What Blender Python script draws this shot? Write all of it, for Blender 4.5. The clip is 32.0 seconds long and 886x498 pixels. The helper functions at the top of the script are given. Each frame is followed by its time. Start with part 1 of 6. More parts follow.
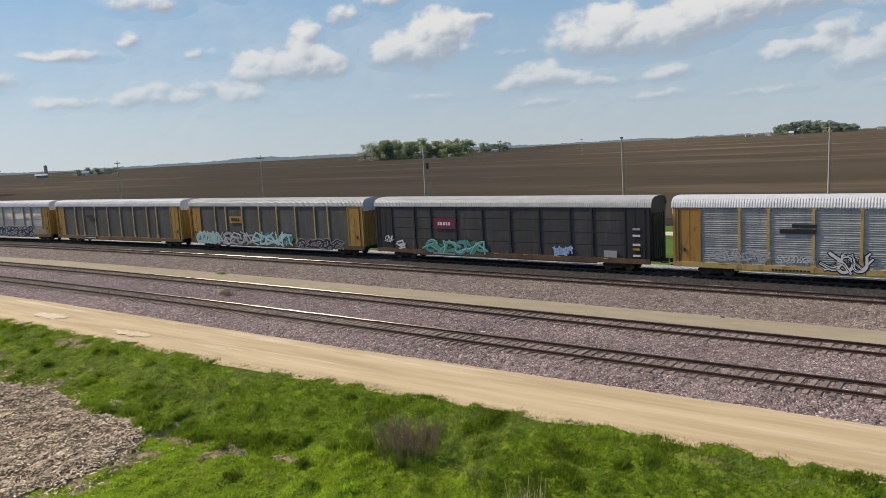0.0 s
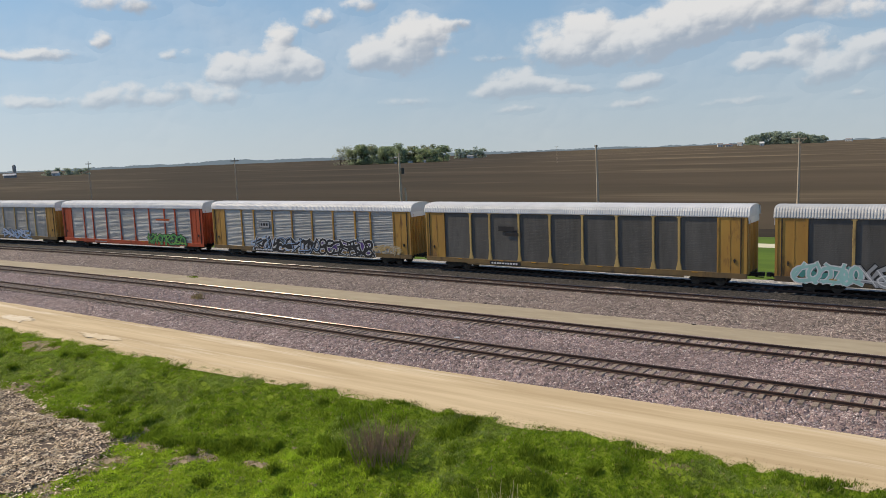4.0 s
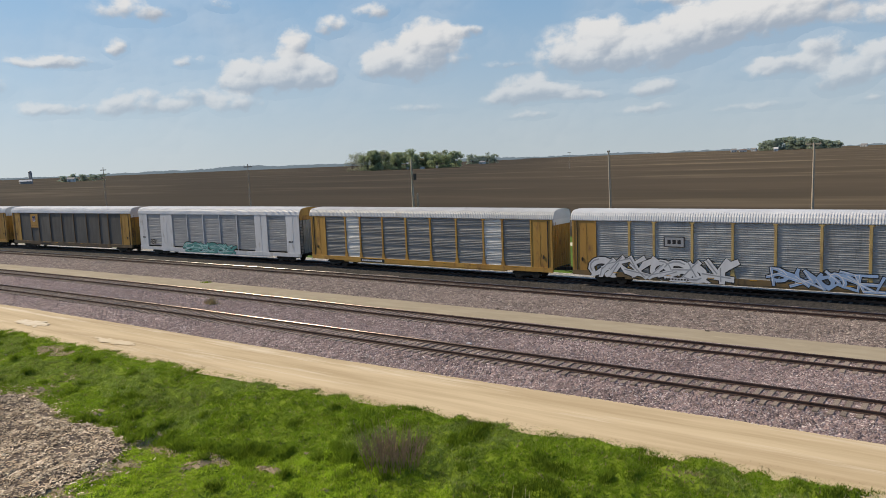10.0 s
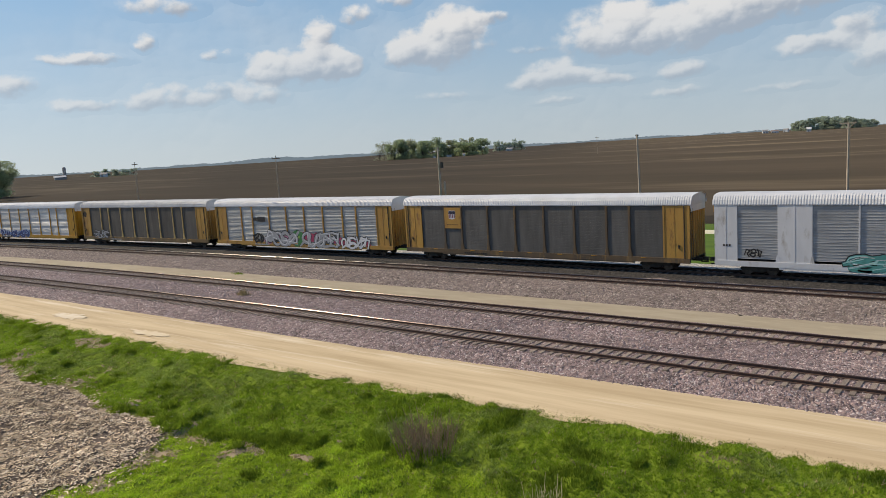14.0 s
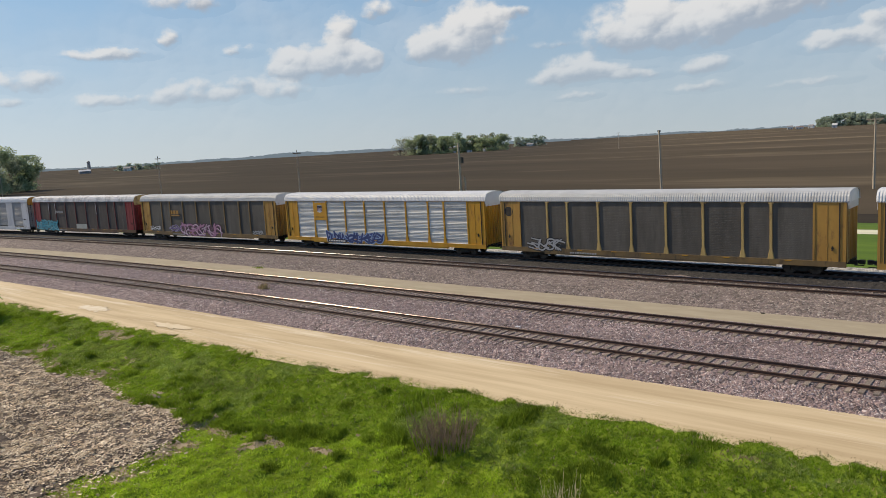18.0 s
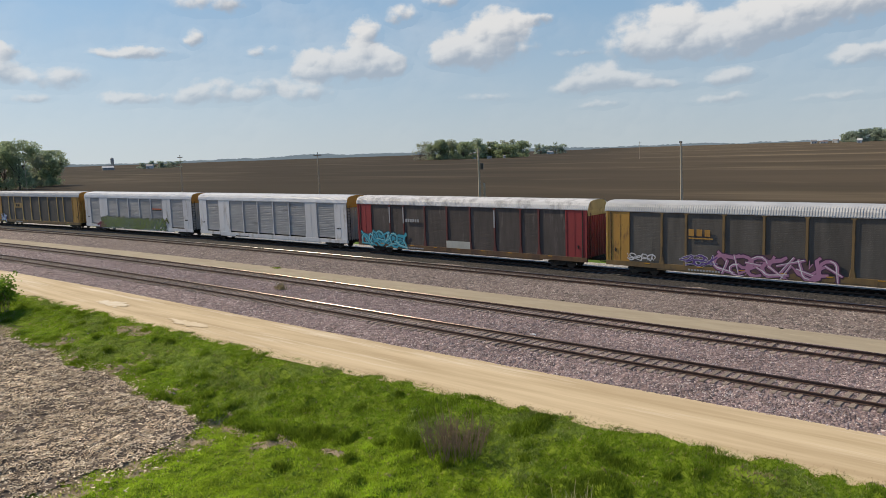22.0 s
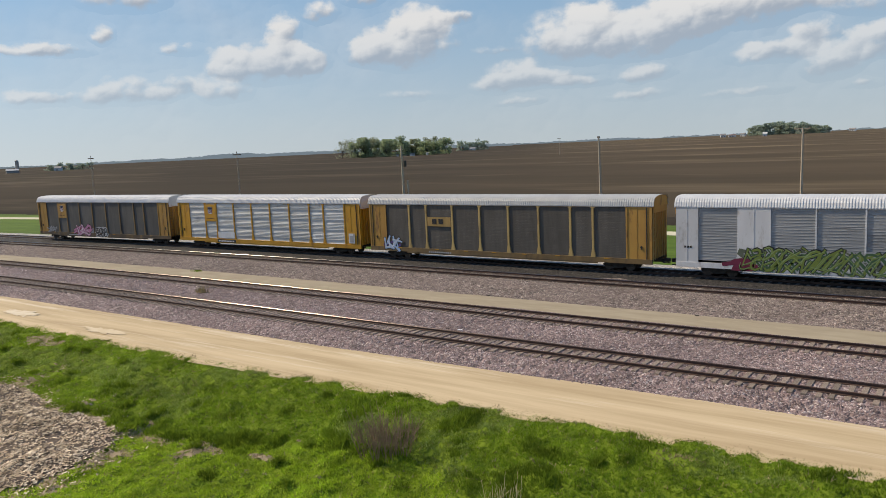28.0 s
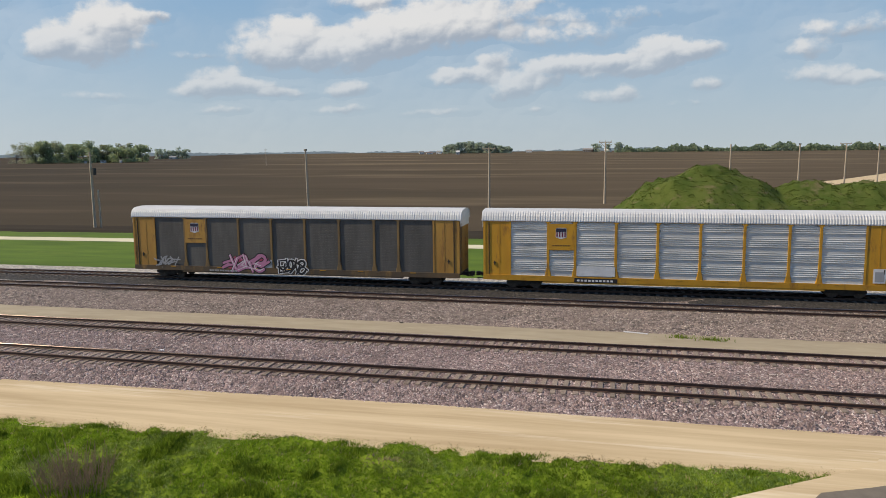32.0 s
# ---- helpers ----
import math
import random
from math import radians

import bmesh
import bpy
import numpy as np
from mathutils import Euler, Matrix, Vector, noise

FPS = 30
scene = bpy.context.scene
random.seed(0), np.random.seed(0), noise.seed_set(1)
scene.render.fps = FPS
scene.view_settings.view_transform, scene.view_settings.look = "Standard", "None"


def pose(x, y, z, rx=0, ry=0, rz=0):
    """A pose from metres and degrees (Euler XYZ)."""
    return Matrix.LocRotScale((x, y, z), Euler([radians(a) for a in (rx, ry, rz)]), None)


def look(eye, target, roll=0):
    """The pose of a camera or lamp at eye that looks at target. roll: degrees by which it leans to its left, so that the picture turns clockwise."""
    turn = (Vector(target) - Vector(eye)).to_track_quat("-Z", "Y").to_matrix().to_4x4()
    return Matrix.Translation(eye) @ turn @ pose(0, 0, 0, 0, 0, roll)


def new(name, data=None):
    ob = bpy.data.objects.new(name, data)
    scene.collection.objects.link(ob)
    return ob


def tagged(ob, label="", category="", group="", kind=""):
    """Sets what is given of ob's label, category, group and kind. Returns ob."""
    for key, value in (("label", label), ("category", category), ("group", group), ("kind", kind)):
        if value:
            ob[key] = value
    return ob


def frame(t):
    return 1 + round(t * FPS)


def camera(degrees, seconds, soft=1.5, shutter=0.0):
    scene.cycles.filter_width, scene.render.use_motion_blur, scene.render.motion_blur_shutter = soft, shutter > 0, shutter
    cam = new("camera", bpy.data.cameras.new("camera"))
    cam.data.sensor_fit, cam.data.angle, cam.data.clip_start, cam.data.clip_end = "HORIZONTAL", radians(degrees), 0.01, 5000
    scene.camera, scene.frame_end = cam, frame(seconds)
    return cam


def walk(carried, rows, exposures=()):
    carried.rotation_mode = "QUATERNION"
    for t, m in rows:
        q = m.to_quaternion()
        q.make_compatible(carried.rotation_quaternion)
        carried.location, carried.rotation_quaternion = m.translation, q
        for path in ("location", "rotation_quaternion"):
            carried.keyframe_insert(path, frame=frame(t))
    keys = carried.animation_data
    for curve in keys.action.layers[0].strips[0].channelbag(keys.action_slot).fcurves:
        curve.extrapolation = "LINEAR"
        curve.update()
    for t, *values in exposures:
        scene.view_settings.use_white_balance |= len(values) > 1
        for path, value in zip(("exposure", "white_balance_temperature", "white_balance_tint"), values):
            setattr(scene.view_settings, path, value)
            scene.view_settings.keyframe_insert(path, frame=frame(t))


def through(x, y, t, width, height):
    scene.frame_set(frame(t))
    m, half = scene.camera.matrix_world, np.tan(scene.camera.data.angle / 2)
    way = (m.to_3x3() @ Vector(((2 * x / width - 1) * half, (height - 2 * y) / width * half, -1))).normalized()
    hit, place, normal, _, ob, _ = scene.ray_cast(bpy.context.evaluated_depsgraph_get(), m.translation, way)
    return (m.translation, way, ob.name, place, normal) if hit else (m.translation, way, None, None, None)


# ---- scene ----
cam = camera(60.36, 32.0, soft=0.6)
# seconds, yaw, pitch, roll of a camera that stands on one spot
PATH = [
    (0, 36.84, -7.47, 3.02), (0.5, 36.39, -7.42, 3.02), (1, 35.95, -7.32, 3.13), (1.5, 35.55, -7.26, 3.11), (2, 35.14, -7.25, 3.15), 
    (2.5, 34.91, -7.31, 3.09), (4.5, 35.29, -6.90, 1.76), (5, 35.58, -6.66, 1.40), (5.5, 35.74, -6.65, 1.41), (6, 35.87, -6.74, 1.60), 
    (6.5, 35.93, -6.88, 1.95), (7, 36.01, -6.93, 2.24), (7.5, 36.22, -6.89, 2.43), (8, 36.43, -6.83, 2.42), (8.5, 36.50, -6.73, 2.23), 
    (9, 36.28, -6.65, 2.16), (9.5, 36.01, -6.62, 2.13), (10, 35.94, -6.68, 2.25), (10.5, 36.20, -6.90, 2.46), (11, 36.75, -7.21, 2.62), 
    (11.5, 37.33, -7.48, 2.70), (12, 37.76, -7.62, 2.78), (12.5, 37.96, -7.63, 2.91), (13, 38.03, -7.57, 3.04), (13.5, 38.00, -7.54, 3.22), 
    (14, 37.93, -7.48, 3.45), (14.5, 37.89, -7.34, 3.46), (16.5, 37.27, -6.90, 3.02), (17, 37.53, -7.09, 3.04), (17.5, 38.31, -7.37, 3.19), 
    (18, 39.45, -7.74, 3.29), (18.5, 40.73, -8.22, 3.18), (19, 41.75, -8.77, 3.03), (19.5, 42.33, -9.13, 2.90), (20, 42.45, -9.15, 2.64), 
    (20.5, 42.21, -8.82, 2.49), (21, 41.75, -8.27, 2.36), (21.5, 41.31, -7.69, 2.05), (22, 40.95, -7.28, 1.88), (22.5, 40.59, -7.06, 1.87), 
    (23, 40.31, -7.04, 1.89), (23.5, 39.98, -7.07, 2.14), (24, 39.62, -7.12, 2.33), (24.5, 39.13, -7.06, 2.46), (25, 38.51, -6.97, 2.49), 
    (25.5, 37.89, -6.90, 2.40), (27.5, 35.82, -7.55, 2.46), (28, 35.20, -7.70, 2.55), (28.5, 34.59, -7.67, 2.54), (29, 33.86, -7.33, 2.37), 
    (29.5, 32.75, -6.87, 1.96), (30, 30.86, -6.48, 1.54), (30.5, 27.95, -6.34, 1.18), (31, 23.93, -6.53, 0.92), (31.5, 18.96, -6.93, 0.81), 
    (32, 13.60, -7.38, 0.60),
]

EYE = (0.0, 0.0, 10.2)
walk(cam, [(t, pose(*EYE, 90 + p, r, y)) for t, y, p, r in PATH], exposures=[(0, -0.18, 7850, 11), (32, -0.18, 7850, 11)])

# ---- sky and sun ----
SUN_AZ, SUN_EL = -103.0, 42.0      # degrees from +y towards +x, and above the ground
sun = new("sun", bpy.data.lights.new("sun", "SUN"))
sun.data.energy, sun.data.angle, sun.data.color = 5.0, radians(0.6), (1.0, 0.93, 0.80)
sun.matrix_world = look((0, 0, 0), (-math.sin(radians(SUN_AZ)) * math.cos(radians(SUN_EL)),
                                    -math.cos(radians(SUN_AZ)) * math.cos(radians(SUN_EL)), -math.sin(radians(SUN_EL))))
world = bpy.data.worlds.new("world")
scene.world = world
world.use_nodes = True


def wire(tree):
    """Short helpers to add nodes and links to a node tree."""
    def add(kind, ins=None, **kw):
        n = tree.nodes.new(kind)
        for k, v in kw.items():
            setattr(n, k, v)
        for k, v in (ins or {}).items():
            if isinstance(v, bpy.types.NodeSocket):
                tree.links.new(v, n.inputs[k])
            else:
                n.inputs[k].default_value = v
        return n
    def m(op, a, b=0.0, c=0.0, clamp=False):
        return add("ShaderNodeMath", {0: a, 1: b, 2: c}, operation=op, use_clamp=clamp).outputs[0]
    return add, m


def build_sky(tree):
    tree.nodes.clear()
    add, m = wire(tree)
    sky = add("ShaderNodeTexSky", sky_type="NISHITA", sun_disc=False, sun_elevation=radians(SUN_EL),
              sun_rotation=radians(SUN_AZ), air_density=1.0, dust_density=1.3, ozone_density=1.6)
    way = add("ShaderNodeTexCoord").outputs["Generated"]
    sep = add("ShaderNodeSeparateXYZ", {0: way})
    az = m("MULTIPLY", m("ARCTAN2", sep.outputs[0], sep.outputs[1]), 57.29578)
    el = m("MULTIPLY", m("ARCSINE", sep.outputs[2]), 57.29578)
    flat = add("ShaderNodeCombineXYZ", {0: az, 1: m("MULTIPLY", el, 1.25)})
    big = add("ShaderNodeTexNoise", {"Vector": flat.outputs[0], "Scale": 0.34, "Detail": 9.0, "Roughness": 0.62})
    shift = add("ShaderNodeVectorMath", {0: big.outputs["Color"], 1: (0.5, 0.5, 0.5)}, operation="SUBTRACT")
    polar = add("ShaderNodeCombineXYZ", {0: az, 1: el})
    bent = add("ShaderNodeVectorMath", {0: shift.outputs[0], 1: (2.0, 1.15, 0.0), 2: polar.outputs[0]}, operation="MULTIPLY_ADD").outputs[0]
    total, lift = None, None
    for a, e, w, h, dense in CLOUDS:
        d = add("ShaderNodeVectorMath", {0: bent, 1: (0.92 / w, 0.88 / h, 0.0), 2: (-0.92 * a / w, -0.88 * e / h, 0.0)}, operation="MULTIPLY_ADD").outputs[0]
        r = add("ShaderNodeVectorMath", {0: d}, operation="LENGTH").outputs["Value"]
        k = m("MULTIPLY", m("SUBTRACT", 1.5, r, clamp=True), dense)
        up = m("MULTIPLY", add("ShaderNodeVectorMath", {0: d, 1: (-0.35, 1.0, 0.0)}, operation="DOT_PRODUCT").outputs["Value"], k)
        total = k if total is None else m("ADD", total, k)
        lift = up if lift is None else m("ADD", lift, up)
    fine = add("ShaderNodeTexNoise", {"Vector": flat.outputs[0], "Scale": 0.62, "Detail": 9.0, "Roughness": 0.60}).outputs["Fac"]
    near = add("ShaderNodeVectorMath", {0: shift.outputs[0], 1: (1.1, 1.1, 0.0), 2: flat.outputs[0]}, operation="MULTIPLY_ADD").outputs[0]
    puff, side = None, None
    for size, amount in ((0.62, 1.0), (1.5, 0.4)):   # round heaps, lit from the upper left
        cell = add("ShaderNodeTexVoronoi", {"Vector": near, "Scale": size, "Smoothness": 0.6}, feature="SMOOTH_F1", voronoi_dimensions="2D")
        p = m("MULTIPLY", m("SUBTRACT", 0.42, cell.outputs["Distance"]), amount)
        off = add("ShaderNodeVectorMath", {0: near, 1: cell.outputs["Position"]}, operation="SUBTRACT").outputs[0]
        s = m("MULTIPLY", add("ShaderNodeVectorMath", {0: off, 1: (-0.62, 0.78, 0.0)}, operation="DOT_PRODUCT").outputs["Value"], amount * size)
        puff = p if puff is None else m("ADD", puff, p)
        side = s if side is None else m("ADD", side, s)
    # clouds outside the named ones, thin and small, away from the horizon
    loose = add("ShaderNodeMapRange", {0: big.outputs["Fac"], 1: 0.56, 2: 0.75, 3: 0.0, 4: 0.45}).outputs[0]
    high = add("ShaderNodeMapRange", {0: el, 1: 20.0, 2: 27.0, 3: 0.0, 4: 1.0}).outputs[0]
    low = add("ShaderNodeMapRange", {0: m("ABSOLUTE", m("ADD", az, 25.0)), 1: 55.0, 2: 70.0, 3: 0.0, 4: 1.0}).outputs[0]
    else_where = m("MULTIPLY", loose, m("MAXIMUM", high, m("MULTIPLY", low, add("ShaderNodeMapRange", {0: el, 1: 2.0, 2: 6.0}).outputs[0])))
    ragged = m("ADD", m("MULTIPLY", m("SUBTRACT", fine, 0.5), 2.0), m("MULTIPLY", puff, 0.55))
    body = m("ADD", total, m("MULTIPLY", ragged, m("MULTIPLY", total, 2.2, clamp=True)))
    cover = add("ShaderNodeMapRange", {0: body, 1: 0.06, 2: 1.0, 3: 0.0, 4: 0.94}, interpolation_type="SMOOTHSTEP").outputs[0]
    cover = m("MAXIMUM", cover, else_where)
    veil = add("ShaderNodeTexNoise", {"Vector": flat.outputs[0], "Scale": 0.085, "Detail": 6.0, "Roughness": 0.55}).outputs["Fac"]
    veil = add("ShaderNodeMapRange", {0: veil, 1: 0.40, 2: 0.72, 3: 0.0, 4: 0.30}).outputs[0]
    cover = m("MAXIMUM", cover, veil)
    shade = m("DIVIDE", lift, m("MAXIMUM", total, 0.05))
    shade = m("ADD", shade, m("ADD", m("MULTIPLY", m("SUBTRACT", fine, 0.5), 1.1), m("MULTIPLY", side, 0.45)))
    shade = add("ShaderNodeMapRange", {0: shade, 1: -0.75, 2: 0.40}, interpolation_type="SMOOTHSTEP").outputs[0]
    white = add("ShaderNodeMix", {0: shade, 6: CLOUD_DARK, 7: CLOUD_LIGHT}, data_type="RGBA").outputs[2]
    rise = add("ShaderNodeMapRange", {0: el, 1: -0.5, 2: 21.0, 3: 0.0, 4: 1.0}).outputs[0]
    rise = m("POWER", rise, 0.72)
    air = add("ShaderNodeMix", {0: rise, 6: HAZE, 7: ZENITH}, data_type="RGBA").outputs[2]
    deep = add("ShaderNodeMapRange", {0: el, 1: 16.0, 2: 55.0, 3: 0.0, 4: 1.0}, interpolation_type="SMOOTHSTEP").outputs[0]
    air = add("ShaderNodeMix", {0: deep, 6: air, 7: TOP_BLUE}, data_type="RGBA").outputs[2]
    # the sky is brighter towards the sun
    away_sun = m("ABSOLUTE", m("SUBTRACT", az, SUN_AZ))
    gain = add("ShaderNodeMapRange", {0: away_sun, 1: 15.0, 2: 75.0, 3: 1.22, 4: 1.0}, interpolation_type="SMOOTHSTEP").outputs[0]
    air = add("ShaderNodeVectorMath", {0: air, "Scale": gain}, operation="SCALE").outputs[0]
    blue = add("ShaderNodeVectorMath", {0: sky.outputs[0], "Scale": SKY_GAIN}, operation="SCALE").outputs[0]
    blue = add("ShaderNodeMix", {0: 0.84, 6: blue, 7: air}, data_type="RGBA").outputs[2]
    # under the horizon: the far ground
    both = add("ShaderNodeMix", {0: m("MULTIPLY", cover, add("ShaderNodeMapRange", {0: el, 1: 0.5, 2: 9.0, 3: 0.25, 4: 1.0}).outputs[0]), 6: blue, 7: white}, data_type="RGBA").outputs[2]
    bg = add("ShaderNodeBackground", {0: both, 1: 1.0})
    out = add("ShaderNodeOutputWorld", {0: bg.outputs[0]})


SKY_GAIN = 0.085
HAZE, ZENITH, TOP_BLUE = (0.57, 0.725, 0.885, 1), (0.080, 0.385, 0.87, 1), (0.03, 0.13, 0.46, 1)
CLOUD_LIGHT, CLOUD_DARK = (0.79, 0.87, 1.0, 1), (0.38, 0.48, 0.65, 1)
# azimuth, height, half width and half height of each cloud, in degrees, and how dense it is
CLOUDS = [
    (-48.1, 6.53, 3.08, 1.04, 1.0), (-50.1, 6.44, 1.13, 0.8, 1.0), (-45.9, 6.77, 1.74, 0.73, 1.0), (-46.4, 8.51, 0.9, 1.19, 1.0), (-43.7, 9.8, 1.0, 0.63, 0.7),
    (-44.3, 6.5, 0.83, 0.53, 0.7), (-37.6, 7.6, 2.8, 1.29, 1.0), (-36.7, 8.92, 1.52, 1.04, 1.0), (-39.9, 7.07, 1.78, 0.81, 1.0), (-34.2, 9.17, 1.35, 0.36, 0.8),
    (-57.0, 10.84, 2.17, 0.74, 0.7), (-58.4, 8.46, 0.62, 0.49, 0.6), (-62.3, 7.37, 2.27, 0.33, 0.6), (-53.3, 7.46, 1.25, 0.35, 0.6), (-57.6, 4.87, 1.95, 0.7, 0.8),
    (-59.3, 4.43, 1.02, 0.5, 0.7), (-50.8, 4.59, 1.45, 0.61, 0.8), (-53.5, 5.14, 1.81, 0.56, 0.55), (-62.7, 4.38, 1.91, 0.34, 0.55), (-54.9, 4.38, 1.16, 0.36, 0.6),
    (-40.6, 10.83, 1.17, 0.51, 0.6), (-51.3, 11.26, 0.71, 0.3, 0.5), (-38.0, 3.76, 2.56, 0.29, 0.4), (-25.6, 7.45, 2.8, 1.38, 1.0), (-24.0, 8.62, 1.35, 0.96, 1.0),
    (-21.1, 7.13, 3.62, 1.14, 1.0), (-16.5, 8.43, 1.74, 1.12, 1.0), (-19.0, 8.04, 2.35, 1.05, 1.0), (-14.5, 8.75, 4.46, 1.11, 0.8), (-10.5, 9.41, 5.45, 1.01, 0.6),
    (-19.4, 10.63, 2.34, 0.55, 0.55), (-12.5, 10.66, 5.92, 0.62, 0.55), (-5.2, 8.1, 4.07, 0.61, 0.5), (-0.5, 9.23, 4.12, 0.51, 0.4), (-12.1, 5.42, 2.26, 0.57, 1.0),
    (-9.7, 6.39, 1.35, 0.68, 1.0), (-8.3, 4.57, 1.65, 0.88, 1.0), (-6.0, 5.6, 1.38, 0.86, 1.0), (-3.6, 6.2, 2.79, 0.54, 0.9), (-1.5, 5.78, 2.0, 0.65, 1.0),
    (1.6, 6.68, 1.9, 0.88, 1.0), (3.1, 6.92, 1.52, 0.73, 1.0), (5.0, 6.77, 1.15, 0.46, 1.0), (0.3, 5.82, 2.29, 0.6, 0.9), (-1.6, 3.71, 2.02, 0.43, 0.8),
    (-0.4, 4.03, 0.78, 0.42, 0.8), (5.0, 4.51, 1.29, 0.4, 0.7), (3.7, 3.13, 1.0, 0.22, 0.5), (-29.4, 4.98, 1.95, 0.79, 1.0), (-31.3, 4.35, 1.35, 0.46, 0.8),
    (-27.4, 4.6, 2.39, 0.46, 0.8), (-25.1, 4.16, 1.96, 0.29, 0.6), (-20.5, 4.45, 1.53, 0.5, 1.0), (-21.1, 2.94, 1.79, 0.29, 0.6), (-29.5, 3.06, 1.36, 0.29, 0.6),
    (-31.2, 6.84, 1.26, 0.24, 0.5), (-15.5, 2.82, 1.25, 0.25, 0.4), (-12.9, 2.88, 1.48, 0.25, 0.4), (-6.8, 2.78, 1.01, 0.24, 0.5), (-62.4, 7.4, 2.1, 0.3, 0.6),
    (-62.7, 4.2, 1.7, 0.4, 0.6), (-70.4, 6.4, 1.1, 0.9, 0.9), (-67.5, 5.6, 1.9, 0.6, 0.8), (-69.3, 4.4, 1.3, 0.3, 0.6), (-70.4, 7.3, 0.9, 0.4, 0.8),
    (11.5, 6.4, 1.4, 0.5, 0.8), (12.4, 4.8, 1.9, 0.6, 0.8), (15.2, 4.4, 1.3, 0.4, 0.8), (13.5, 7.6, 3, 0.6, 0.6),
]
build_sky(world.node_tree)

# ---- materials ----
MATS = {}


def material(name, color, rough=0.7, metal=0.0, second=None, scale=6.0, spread=(0.35, 0.65), bump=0.0, bump_scale=40.0,
             fleck=None, fleck_scale=3.0, fleck_from=0.6, streak=(1.0, 1.0, 1.0), vary=0.0, spec=0.5, coord="Object"):
    """A surface: two colours mixed by a noise at one scale, stains at another, fine relief."""
    if name in MATS:
        return MATS[name]
    mat = bpy.data.materials.new(name)
    mat.use_nodes = True
    tree = mat.node_tree
    add, m = wire(tree)
    bsdf = tree.nodes["Principled BSDF"]
    at = add("ShaderNodeTexCoord").outputs[coord]
    if vary:   # no two pieces alike
        shift = m("MULTIPLY", add("ShaderNodeObjectInfo").outputs["Random"], 60.0)
        at = add("ShaderNodeVectorMath", {0: at, 1: add("ShaderNodeCombineXYZ", {0: shift, 1: shift, 2: m("MULTIPLY", shift, 0.37)}).outputs[0]}, operation="ADD").outputs[0]
    at2 = add("ShaderNodeMapping", {"Vector": at, "Scale": streak}).outputs[0]
    col = add("ShaderNodeRGB").outputs[0]
    col.default_value = (*color, 1)
    if second:
        n = add("ShaderNodeTexNoise", {"Vector": at2, "Scale": scale, "Detail": 6.0, "Roughness": 0.62}).outputs["Fac"]
        k = add("ShaderNodeMapRange", {0: n, 1: spread[0], 2: spread[1]}).outputs[0]
        col = add("ShaderNodeMix", {0: k, 6: col, 7: (*second, 1)}, data_type="RGBA").outputs[2]
    if fleck:
        n = add("ShaderNodeTexNoise", {"Vector": at2, "Scale": fleck_scale, "Detail": 5.0, "Roughness": 0.7}).outputs["Fac"]
        k = add("ShaderNodeMapRange", {0: n, 1: fleck_from, 2: fleck_from + 0.16}).outputs[0]
        col = add("ShaderNodeMix", {0: k, 6: col, 7: (*fleck, 1)}, data_type="RGBA").outputs[2]
    if vary:
        r = add("ShaderNodeObjectInfo").outputs["Random"]
        g = add("ShaderNodeMapRange", {0: r, 3: 1 - vary, 4: 1 + vary}).outputs[0]
        col = add("ShaderNodeVectorMath", {0: col, "Scale": g}, operation="SCALE").outputs[0]
    tree.links.new(col, bsdf.inputs["Base Color"])
    bsdf.inputs["Roughness"].default_value = rough
    bsdf.inputs["Metallic"].default_value = metal
    bsdf.inputs["Specular IOR Level"].default_value = spec
    if bump:
        n = add("ShaderNodeTexNoise", {"Vector": at, "Scale": bump_scale, "Detail": 4.0}).outputs["Fac"]
        b = add("ShaderNodeBump", {"Strength": min(1.0, bump * 4), "Distance": bump, "Height": n})
        tree.links.new(b.outputs[0], bsdf.inputs["Normal"])
    MATS[name] = mat
    return mat


